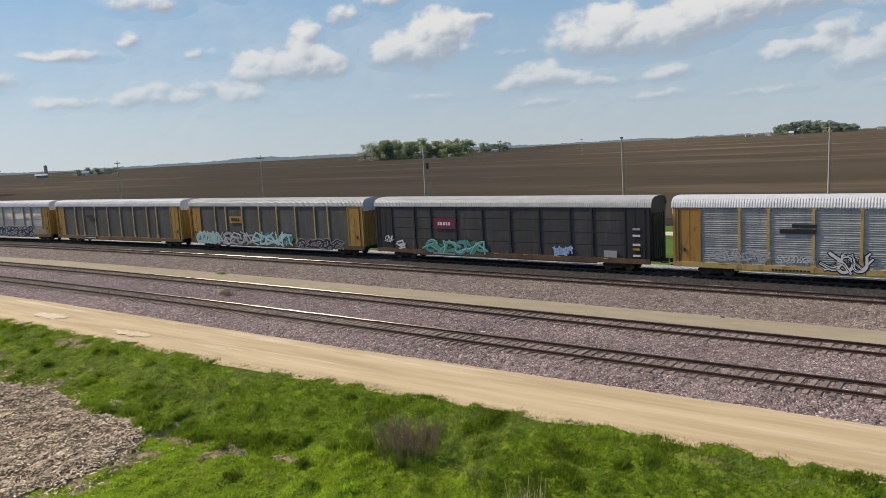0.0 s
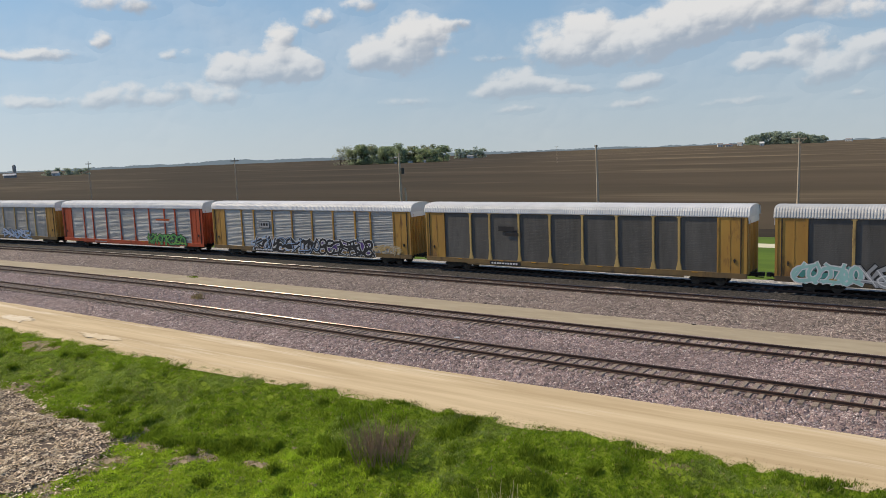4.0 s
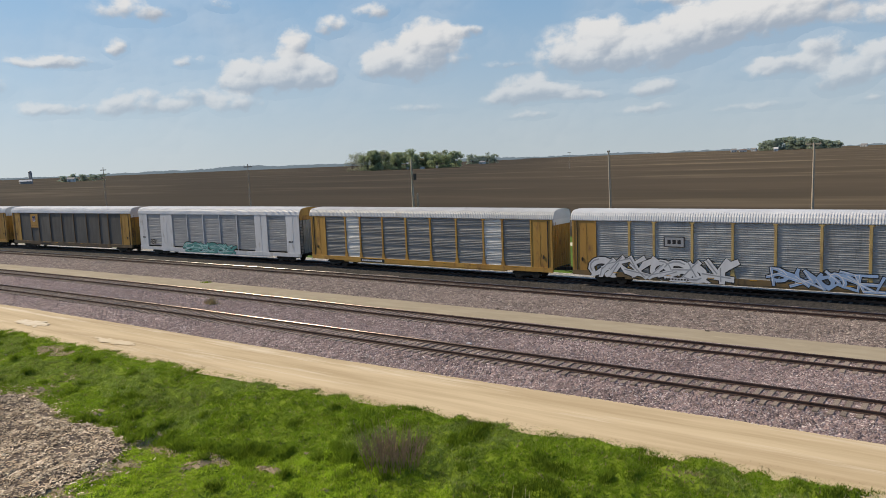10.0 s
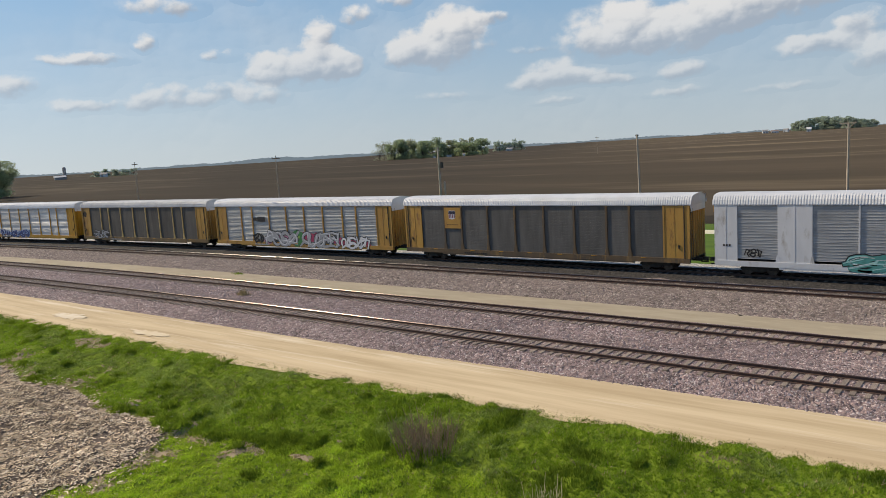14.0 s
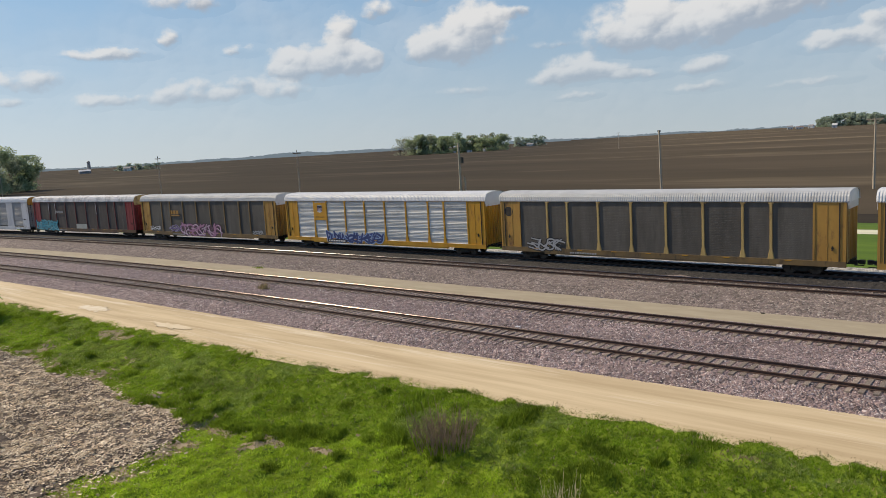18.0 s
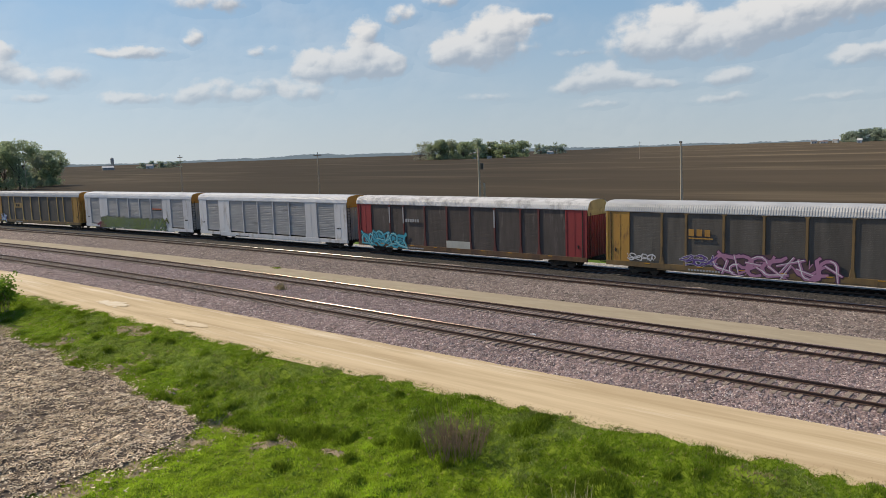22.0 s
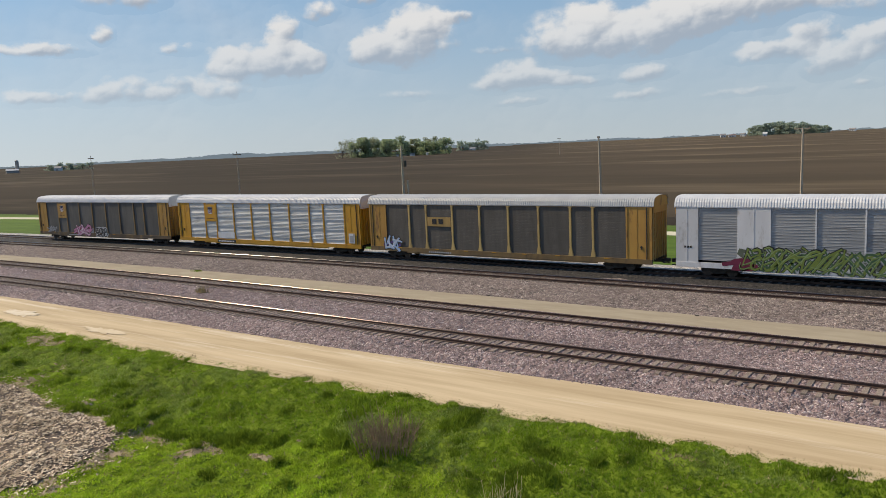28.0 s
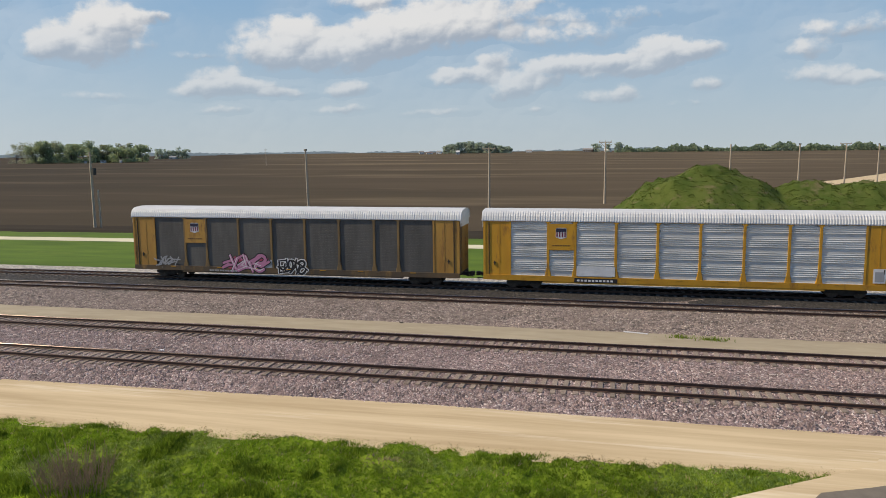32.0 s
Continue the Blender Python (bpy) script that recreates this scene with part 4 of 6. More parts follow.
INK, CHALK = flat("black_spray_paint", (0.012, 0.012, 0.016)), flat("white_spray_paint", (0.68, 0.68, 0.70))
TEAL, AQUA = flat("teal_spray_paint", (0.06, 0.27, 0.25)), flat("pale_aqua_spray_paint", (0.32, 0.58, 0.56))
LIME, GREEN = flat("lime_spray_paint", (0.28, 0.52, 0.08)), flat("green_spray_paint", (0.035, 0.20, 0.06))
BLUE, SKYB = flat("deep_blue_spray_paint", (0.025, 0.06, 0.26)), flat("light_blue_spray_paint", (0.30, 0.44, 0.66))
PINK, ROSE = flat("pink_spray_paint", (0.50, 0.20, 0.34)), flat("rose_spray_paint", (0.42, 0.05, 0.12))
CYAN, OLIVE = flat("cyan_spray_paint", (0.02, 0.33, 0.45)), flat("olive_spray_paint", (0.16, 0.22, 0.04))
PURPLE, ASH = flat("purple_spray_paint", (0.10, 0.05, 0.22)), flat("faded_grey_spray_paint", (0.34, 0.35, 0.37))
SIGN_RED, SIGN_BLUE = flat("maroon_sign", (0.16, 0.012, 0.045)), flat("navy_sign", (0.02, 0.04, 0.16))
ORANGE = flat("orange_sign", (0.55, 0.10, 0.02))


def stroke(pts, w, y, verts, faces):
    """A round-ended flat stroke along pts (x, z), w wide, at depth y."""
    n = len(pts)
    left, right = [], []
    for i, (x, z) in enumerate(pts):
        a, b = pts[max(0, i - 1)], pts[min(n - 1, i + 1)]
        dx, dz = b[0] - a[0], b[1] - a[1]
        d = math.hypot(dx, dz) or 1.0
        k = w / 2 * (0.72 if i in (0, n - 1) else 1.0)
        if i == 0:
            x, z = x - dx / d * w * 0.3, z - dz / d * w * 0.3
        if i == n - 1:
            x, z = x + dx / d * w * 0.3, z + dz / d * w * 0.3
        left.append((x - dz / d * k, y, z + dx / d * k))
        right.append((x + dz / d * k, y, z - dx / d * k))
    o = len(verts)
    verts += left + right
    faces += [(o + i, o + n + i, o + n + i + 1, o + i + 1) for i in range(n - 1)]


def arc(cx, cz, rx, rz, a0, a1, n=9):
    return [(cx + rx * math.cos(radians(a0 + (a1 - a0) * i / (n - 1))), cz + rz * math.sin(radians(a0 + (a1 - a0) * i / (n - 1)))) for i in range(n)]


def scrawl(car, x0, x1, z0, z1, fill, line, glow=None, spark=None, count=5, seed=0, lean=0.1, fat=0.30, name="graffiti", label=""):
    """Abstract letter-like shapes of spray paint, with outlines, over a ragged backing colour."""
    rnd = random.Random(seed * 7 + 3)
    w, h = (x1 - x0) / count, z1 - z0
    back, outl, body, high = [], [], [], []
    base, rim = -SIDE - 0.094, 0.17 if h > 1.0 else 0.06
    for i in range(count):
        cx, cz = x0 + (i + 0.5) * w, (z0 + z1) / 2 + rnd.uniform(-0.06, 0.06) * h
        t = min(fat, 0.30) * 1.05 * min(w, h) * rnd.uniform(0.85, 1.15)
        k = rnd.randrange(6)
        if k == 0:      # stem and bowl
            runs = [[(-0.28, -0.5), (-0.30, 0.5)], arc(-0.15, 0.12, 0.45, 0.34, 100, -110, 8)]
        elif k == 1:    # arch with a foot
            runs = [[(-0.36, -0.5), (-0.32, 0.2)] + arc(0.0, 0.18, 0.32, 0.30, 170, 10, 6) + [(0.34, -0.3), (0.5, -0.48)]]
        elif k == 2:    # double bend
            runs = [arc(0.0, 0.22, 0.36, 0.26, 30, 250, 7) + arc(0.0, -0.24, 0.36, 0.26, 80, -160, 7)]
        elif k == 3:    # prongs from a stem
            runs = [[(-0.32, 0.48), (-0.34, -0.46), (0.40, -0.40)], [(-0.3, 0.42), (0.42, 0.46)], [(-0.3, 0.02), (0.30, 0.06)]]
        elif k == 4:    # kicked legs
            runs = [[(-0.30, -0.5), (-0.24, 0.5)], [(0.42, 0.46), (-0.16, 0.0), (0.24, -0.2), (0.52, -0.52)]]
        else:           # open ring with a bar
            runs = [arc(0.0, 0.0, 0.40, 0.46, 40, 320, 11), [(0.02, -0.05), (0.44, -0.10)]]
        turn, grow = rnd.choice((0, 90, 180, 270)) + rnd.uniform(-28, 28), rnd.uniform(1.0, 1.25)
        co, si, flip = math.cos(radians(turn)), math.sin(radians(turn)), rnd.choice((-1, 1))
        runs = runs + [[(-0.5, rnd.uniform(-0.5, 0.1)), (0.1, rnd.uniform(-0.2, 0.5)), (0.62, rnd.uniform(-0.5, 0.5))]]
        for r in runs:
            r = [(flip * (x * co - z * si), x * si + z * co) for x, z in r]
            r = [(cx + x * w * 1.25 * grow + lean * z * h, cz + min(0.5, max(-0.5, z)) * h * 0.86) for x, z in r]
            outl.append((r, t + rim))
            body.append((r, t))
            if spark:
                high.append(([(x - t * 0.16, z + t * 0.18) for x, z in r[: max(2, len(r) // 2)]], t * 0.26))
        for _ in range(3):   # small slashes and drips
            a = (cx + rnd.uniform(-0.6, 0.6) * w, cz + rnd.uniform(-0.5, 0.4) * h)
            b = (a[0] + rnd.uniform(-0.3, 0.3) * w, a[1] + rnd.uniform(-0.3, 0.1) * h)
            (outl if rnd.random() < 0.6 else body).append(([a, b], t * rnd.uniform(0.15, 0.35)))
        if glow:
            for _ in range(3):
                px, pz = cx + rnd.uniform(-0.5, 0.5) * w, cz + rnd.uniform(-0.2, 0.3) * h
                back.append(([(px - w * rnd.uniform(0.2, 0.5), pz), (px, pz + rnd.uniform(-0.1, 0.1) * h), (px + w * rnd.uniform(0.2, 0.5), pz + rnd.uniform(-0.15, 0.15) * h)], h * rnd.uniform(0.12, 0.34)))
    for k, (group, mat) in enumerate(((back, glow), (outl, line), (body, fill), (high, spark))):
        if not group or mat is None:
            continue
        verts, faces = [], []
        for j, (pts, t) in enumerate(group):
            stroke(pts, t, base - 0.005 * k - 0.0001 * (j % 37), verts, faces)
        verts = [(x, y, min(max(z, 0.62), z1 + 0.22)) for x, y, z in verts]
        part(name, mesh_of(name, verts, faces, (mat,)), None, car, label if k == 2 else "")["kind"] = "stuff"


def plate(car, name, x0, x1, z0, z1, mat, y=0.02, label=""):
    """A flat sign fixed to the side; y is how far it stands off the posts."""
    return part(name, mesh_of(name, *boxes([(x0, -SIDE - 0.062 - y, z0, x1, -SIDE - 0.045 - y * 0.5, z1)]), (mat,)), None, car, label)


def bars(car, name, x0, x1, z0, z1, mat, n, y=0.03):
    """Writing too small to read: n plain bars."""
    if name == "reporting_mark":
        z1, n = z0 + (z1 - z0) * 0.6, n + 3
    w = (x1 - x0) / (n * 1.5)
    for i in range(n):
        a = x0 + i * w * 1.5
        plate(car, name, a, a + w, z0, z1, mat, y)


def shield_panel(car, gold):
    """The gold panel over one bay with a small striped shield."""
    plate(car, "sign_panel", -9.0, -7.15, 2.98, 4.88, gold, 0.004, "painted panel over one bay")
    x, z = -8.12, 4.20
    v = [(x - 0.38, z + 0.34), (x - 0.3, z + 0.40), (x + 0.3, z + 0.40), (x + 0.38, z + 0.34), (x + 0.38, z - 0.30), (x, z - 0.42), (x - 0.38, z - 0.30)]
    y = -SIDE - 0.072
    part("shield", mesh_of("shield", [(a, y, b) for a, b in v], [tuple(range(6, -1, -1))], (CHALK,)), None, car, "white striped shield emblem")
    plate(car, "shield_top", x - 0.36, x + 0.36, z + 0.10, z + 0.36, flat("black_blue_sign", (0.012, 0.016, 0.05)), 0.022)
    for i in range(4):
        plate(car, "shield_stripe", x - 0.34 + i * 0.19, x - 0.25 + i * 0.19, z - 0.26, z + 0.08, SIGN_RED, 0.022)
    bars(car, "lettering", -8.75, -7.45, 3.28, 3.36, flat("brown_lettering", (0.12, 0.06, 0.02)), 7, 0.012)


def box_sign(car, x0, x1, z0, z1):
    """A black-outlined box with plain bars in it."""
    plate(car, "sign_backing", x0, x1, z0, z1, ASH, 0.004)
    for a, b, c, d in ((x0, x0 + 0.07, z0, z1), (x1 - 0.07, x1, z0, z1), (x0 + 0.07, x1 - 0.07, z0, z0 + 0.05), (x0 + 0.07, x1 - 0.07, z1 - 0.05, z1)):
        plate(car, "sign_border", a, b, c, d, INK, 0.012)
    bars(car, "lettering", x0 + 0.28, x1 - 0.15, z0 + 0.24, z1 - 0.24, INK, 3, 0.012)


C = TRAIN
scrawl(C[0], -11.05, -7.1, 1.17, 2.05, ASH, CHALK, None, None, 6, 1, fat=0.12)
scrawl(C[0], -6.57, -4.25, 1.22, 1.84, CHALK, ASH, None, None, 6, 2, fat=0.10)
scrawl(C[0], -3.58, -1.08, 0.74, 2.16, CHALK, INK, None, INK, 3, 3, fat=0.22)
scrawl(C[0], 2.5, 8.0, 0.8, 1.9, CHALK, INK, None, None, 6, 4, fat=0.16)
plate(C[0], "sign_bar", -6.39, -4.1, 3.30, 3.62, INK)
plate(C[0], "sign_bar", -5.6, -4.1, 3.72, 3.95, INK)
plate(C[1], "sign_panel", -6.7, -4.3, 3.05, 4.0, SIGN_RED, 0.012, "maroon sign with white bars")
bars(C[1], "lettering", -6.25, -4.75, 3.36, 3.66, CHALK, 5)
scrawl(C[1], -7.6, -1.1, 0.78, 2.1, TEAL, INK, GREEN, AQUA, 6, 5, fat=0.26)
scrawl(C[1], 5.63, 7.18, 1.04, 1.94, SKYB, BLUE, CHALK, None, 3, 6)
scrawl(C[1], -12.6, -11.7, 1.56, 2.3, CHALK, CHALK, None, None, 2, 7, fat=0.10)
scrawl(C[1], -11.05, -10.36, 1.03, 1.94, CHALK, ASH, None, None, 1, 8, fat=0.2)
plate(C[1], "paint_patch", 10.05, 11.13, 1.12, 1.66, ASH)
for z in (1.25, 2.1, 2.8, 3.3):
    plate(C[1], "stencil", 12.45, 13.05, z, z + 0.16, CHALK if z < 3 else ASH)
plate(C[1], "stencil", 12.45, 13.0, 1.75, 1.9, YELLOW)
scrawl(C[2], -12.4, -8.7, 0.6, 2.2, AQUA, CHALK, TEAL, None, 4, 9, fat=0.22)
scrawl(C[2], -8.6, -2.8, 0.65, 2.2, ASH, INK, None, CHALK, 5, 10, fat=0.24)
scrawl(C[2], -2.6, 3.2, 0.65, 2.25, AQUA, INK, TEAL, CHALK, 5, 41, fat=0.26)
scrawl(C[2], 4.6, 10.8, 0.6, 1.7, INK, ASH, ROSE, None, 7, 11, fat=0.2)
plate(C[2], "sign_panel", -6.44, -4.3, 3.16, 3.9, GOLD, 0.01)
bars(C[2], "lettering", -6.1, -4.6, 3.35, 3.7, INK, 4)
plate(C[3], "sign_bar", -6.2, -4.7, 3.55, 3.95, INK)
plate(C[3], "sign_bar", -5.6, -4.3, 3.2, 3.45, INK)
scrawl(C[4], -7.2, 2.2, 0.55, 2.25, INK, CHALK, SKYB, SKYB, 8, 12, fat=0.27)
scrawl(C[4], 2.3, 9.2, 0.5, 2.3, INK, CHALK, PURPLE, None, 7, 13, fat=0.25)
scrawl(C[4], 9.4, 12.5, 1.0, 1.9, TAN, CHALK, TAN, None, 4, 40, fat=0.14)
box_sign(C[4], -6.3, -4.7, 3.11, 3.86)
scrawl(C[5], 3.9, 10.8, 0.7, 2.1, flat("mid_green_spray_paint", (0.07, 0.33, 0.10)), INK, flat("dark_green_backing", (0.02, 0.075, 0.05)), LIME, 8, 14, fat=0.22)
plate(C[5], "sign_bar", 5.6, 8.0, 3.40, 3.52, CHALK)
plate(C[5], "sign_bar", 5.55, 8.07, 3.62, 3.80, ORANGE)
scrawl(C[6], -12.0, -1.6, 0.55, 2.3, CHALK, INK, None, ASH, 7, 15, fat=0.36)
scrawl(C[6], 1.2, 7.6, 0.6, 2.0, SKYB, INK, None, CHALK, 6, 16, fat=0.24, lean=-0.3)
box_sign(C[6], -6.35, -4.8, 3.16, 3.94)
scrawl(C[8], -5.0, 3.3, 0.6, 1.75, TEAL, INK, ROSE, AQUA, 6, 17, fat=0.27)
scrawl(C[8], -4.8, 3.0, 0.6, 1.7, AQUA, TEAL, None, CHALK, 5, 18, fat=0.12)
scrawl(C[8], -11.6, -10.6, 1.37, 2.0, INK, INK, None, None, 3, 19, fat=0.12)
shield_panel(C[9], GOLD)
scrawl(C[10], -4.8, 0.0, 0.62, 2.3, ASH, INK, PINK, CHALK, 4, 20, fat=0.36)
scrawl(C[10], 0.0, 0.9, 0.6, 2.4, GREEN, GREEN, LIME, None, 1, 21)
scrawl(C[10], 0.95, 6.4, 0.55, 2.3, ASH, INK, ROSE, CHALK, 5, 22, fat=0.36)
scrawl(C[10], 7.0, 10.6, 0.7, 2.0, CHALK, INK, ROSE, None, 4, 23, fat=0.25)
scrawl(C[10], -6.9, -5.5, 0.85, 2.0, INK, INK, None, None, 2, 24, fat=0.14)
plate(C[10], "sign_bar", -6.2, -4.9, 3.35, 3.85, INK)
plate(C[10], "sign_bar", -7.0, -6.3, 3.45, 3.8, INK)
scrawl(C[11], -10.7, -7.6, 0.85, 1.95, ASH, INK, None, None, 4, 42, fat=0.18)
part("stencil_disc", mesh_of("stencil_disc", *disc(0.42, -0.012, 0.0, 20), (IRON,)), None, C[11], "dark round stencil", at=pose(-12.95, -SIDE - 0.016, 4.15))
shield_panel(C[12], YELLOW)
scrawl(C[12], -7.0, 0.9, 0.6, 1.8, SIGN_BLUE, SKYB, BLUE, None, 8, 25, fat=0.25)
scrawl(C[13], -4.7, 3.4, 0.5, 2.3, flat("mauve_spray_paint", (0.40, 0.19, 0.31)), flat("dark_plum_spray_paint", (0.06, 0.02, 0.06)), flat("rust_brown_backing", (0.10, 0.055, 0.06)), CHALK, 7, 26, fat=0.2)
scrawl(C[13], -7.2, -4.9, 1.08, 1.95, PURPLE, CHALK, None, None, 3, 27, fat=0.16)
scrawl(C[13], -11.8, -9.6, 1.17, 1.8, CHALK, ASH, None, None, 4, 28, fat=0.10)
scrawl(C[13], 9.6, 11.2, 1.1, 1.6, ASH, ASH, None, None, 3, 29, fat=0.10)
bars(C[13], "lettering", -6.88, -5.04, 3.35, 3.85, GOLD, 3)
plate(C[13], "lettering", -6.88, -5.04, 3.13, 3.22, GOLD)
scrawl(C[14], -13.0, -6.9, 0.55, 2.35, CYAN, flat("dark_teal_spray_paint", (0.012, 0.06, 0.085)), CYAN, AQUA, 6, 30, fat=0.24, lean=-0.2)
bars(C[14], "lettering", -6.8, -4.9, 3.36, 3.68, ASH, 6)
plate(C[14], "paint_patch", -1.5, 1.4, 1.0, 1.75, flat("chalky_patch", (0.42, 0.43, 0.40)), 0.01)
for x in (-9.05, -7.12, 4.27):
    plate(C[14], "bare_strip", x - 0.07, x + 0.07, 3.2, 4.8, ASH, 0.006)
bars(C[15], "reporting_mark", -6.1, -3.5, 0.62, 0.86, INK, 9)
scrawl(C[16], -9.0, 7.9, 0.5, 2.4, OLIVE, INK, flat("dull_green_backing", (0.10, 0.12, 0.085)), flat("grey_lime_spray_paint", (0.26, 0.36, 0.16)), 22, 32, fat=0.22, lean=0.5)
scrawl(C[16], -8.6, 7.6, 0.6, 2.3, flat("dark_green_spray_paint", (0.04, 0.10, 0.045)), ASH, None, None, 18, 33, fat=0.14, lean=-0.4)
scrawl(C[16], -9.8, -8.5, 0.5, 1.4, SIGN_RED, SIGN_RED, ROSE, None, 1, 34)
plate(C[16], "sign_bar", 4.53, 6.9, 3.40, 3.50, INK)
plate(C[16], "sign_bar", 4.6, 6.9, 3.56, 3.70, ORANGE)
plate(C[17], "sign_panel", -6.95, -4.4, 3.12, 3.95, flat("tan_sign", (0.36, 0.23, 0.08)), 0.01)
bars(C[17], "emblem_bar", -6.4, -5.0, 3.34, 3.78, INK, 2, 0.03)
scrawl(C[17], -11.8, -10.2, 0.7, 2.1, SKYB, INK, PURPLE, CHALK, 2, 35)
shield_panel(C[18], YELLOW)
plate(C[18], "paint_patch", -7.0, -4.3, 1.15, 1.85, flat("silver_patch", (0.60, 0.62, 0.65)), 0.01)
plate(C[18], "placard", 12.3, 13.05, 1.2, 2.15, CHALK, 0.01)
plate(C[18], "placard", 12.4, 12.95, 1.3, 1.95, ASH, 0.02)
shield_panel(C[19], GOLD)
scrawl(C[19], -5.3, -2.0, 0.72, 2.2, PINK, INK, ROSE, CHALK, 4, 36, fat=0.3)
scrawl(C[19], -0.8, 1.4, 0.66, 1.9, INK, CHALK, None, None, 4, 37, fat=0.3)
scrawl(C[19], -11.7, -9.8, 1.06, 1.9, ASH, ASH, None, None, 3, 38, fat=0.10)
plate(C[19], "paint_patch", -2.0, -1.4, 1.1, 1.75, ASH, 0.01)
for i, car in enumerate(C):
    if CARS[i][6] == "standard":
        if i in (3, 4, 7, 12, 18):
            plate(car, "mark_plate", -7.15, -4.15, 0.68, 0.99, INK, 0.046, "black plate with white marks")
            bars(car, "reporting_mark", -6.95, -4.35, 0.75, 0.98, CHALK, 7, 0.056)
        else:
            bars(car, "reporting_mark", -6.9, -4.4, 0.72, 0.93, ASH if i % 3 else INK, 8, 0.046)
        for x in (-12.62, 12.62):
            part("door_bar", shared("door_bar", lambda: mesh_of("door_bar", *boxes([(-0.03, -0.018, SILL - 0.05, 0.03, 0.0, TOP - 0.12), (-0.07, -0.026, 2.05, 0.07, -0.008, 2.3), (-0.07, -0.026, 3.6, 0.07, -0.008, 3.8)]))), CARS[i][2], car, at=pose(x, -SIDE - 0.012, 0))
            part("latch", shared("latch", lambda: mesh_of("latch", *boxes([(-0.08, -0.02, 1.92, 0.08, 0.03, 2.0), (-0.04, -0.03, 1.8, 0.04, 0.02, 2.1)]))), IRON, car, at=pose(x + 0.34 * (1 if x > 0 else -1), -SIDE - 0.045, 0))
        for x in (-10.2, -6.0, -2.9, 0.0, 2.9, 6.0, 10.2):
            plate(car, "reflector", x - 0.22, x + 0.22, 0.99, 1.05, YELLOW, 0.046)
    else:
        bars(car, "stencil", 12.2, 12.9, 2.2, 2.35, IRON, 3, 0.0)
        bars(car, "stencil", -13.2, -12.6, 2.1, 2.25, IRON, 3, 0.0)

# ---- poles, trees and the far side ----
def island_mat(name, cols, rough=0.9, spec=0.2, through=0.0):
    """One material for many small pieces: each takes its own colour from a ramp."""
    mat = bpy.data.materials.new(name)
    mat.use_nodes = True
    tree = mat.node_tree
    add, m = wire(tree)
    bsdf = tree.nodes["Principled BSDF"]
    ramp = add("ShaderNodeValToRGB", {0: add("ShaderNodeNewGeometry").outputs["Random Per Island"]})
    el = ramp.color_ramp.elements
    while len(el) < len(cols):
        el.new(0.5)
    for i, c in enumerate(cols):
        el[i].position = i / (len(cols) - 1)
        el[i].color = (*c, 1)
    patch = add("ShaderNodeTexNoise", {"Vector": add("ShaderNodeTexCoord").outputs["Object"], "Scale": 0.22, "Detail": 3.0}).outputs["Fac"]
    clump = add("ShaderNodeTexNoise", {"Vector": add("ShaderNodeTexCoord").outputs["Object"], "Scale": 1.3, "Detail": 3.0}).outputs["Fac"]
    patch = m("ADD", m("MULTIPLY", patch, 0.5), m("MULTIPLY", clump, 0.5))
    g = add("ShaderNodeMapRange", {0: patch, 1: 0.36, 2: 0.64, 3: 0.70, 4: 1.35}).outputs[0]
    col = add("ShaderNodeVectorMath", {0: ramp.outputs[0], "Scale": g}, operation="SCALE").outputs[0]
    tree.links.new(col, bsdf.inputs["Base Color"])
    bsdf.inputs["Roughness"].default_value = rough
    bsdf.inputs["Specular IOR Level"].default_value = spec
    if through:
        leaf = add("ShaderNodeBsdfTranslucent", {0: col})
        mix = add("ShaderNodeMixShader", {0: through, 1: bsdf.outputs[0], 2: leaf.outputs[0]})
        tree.links.new(mix.outputs[0], tree.nodes["Material Output"].inputs[0])
    return mat


def cards(name, centres, sizes, rng, mat, flat_z=1.0, quads=True):
    """Many small leaves or pieces at centres (n x 3), turned at random, as one mesh."""
    n = len(centres)
    a = rng.normal(size=(n, 3))
    b = rng.normal(size=(n, 3))
    a[:, 2] *= flat_z
    b[:, 2] *= flat_z
    a /= np.linalg.norm(a, axis=1)[:, None]
    b -= a * (a * b).sum(1)[:, None]
    b /= np.linalg.norm(b, axis=1)[:, None]
    s = np.asarray(sizes)[:, None] * 0.5
    corners = [centres - a * s, centres + b * s * 0.7, centres + a * s, centres - b * s * 0.7]
    v = np.stack(corners, 1).reshape(-1, 3)
    me = bpy.data.meshes.new(name)
    me.from_pydata(v.tolist(), [], np.arange(4 * n).reshape(-1, 4).tolist())
    me.materials.append(mat)
    return me


def rod(p, q, r0, r1, n=6):
    """A tapered round rod from p to q."""
    p, q = Vector(p), Vector(q)
    d = (q - p).normalized()
    u = d.orthogonal().normalized()
    w = d.cross(u)
    v = [tuple(c + (u * math.cos(2 * math.pi * k / n) + w * math.sin(2 * math.pi * k / n)) * r) for c, r in ((p, r0), (q, r1)) for k in range(n)]
    f = [(k, (k + 1) % n, n + (k + 1) % n, n + k) for k in range(n)] + [tuple(range(n, 2 * n))]
    return v, f


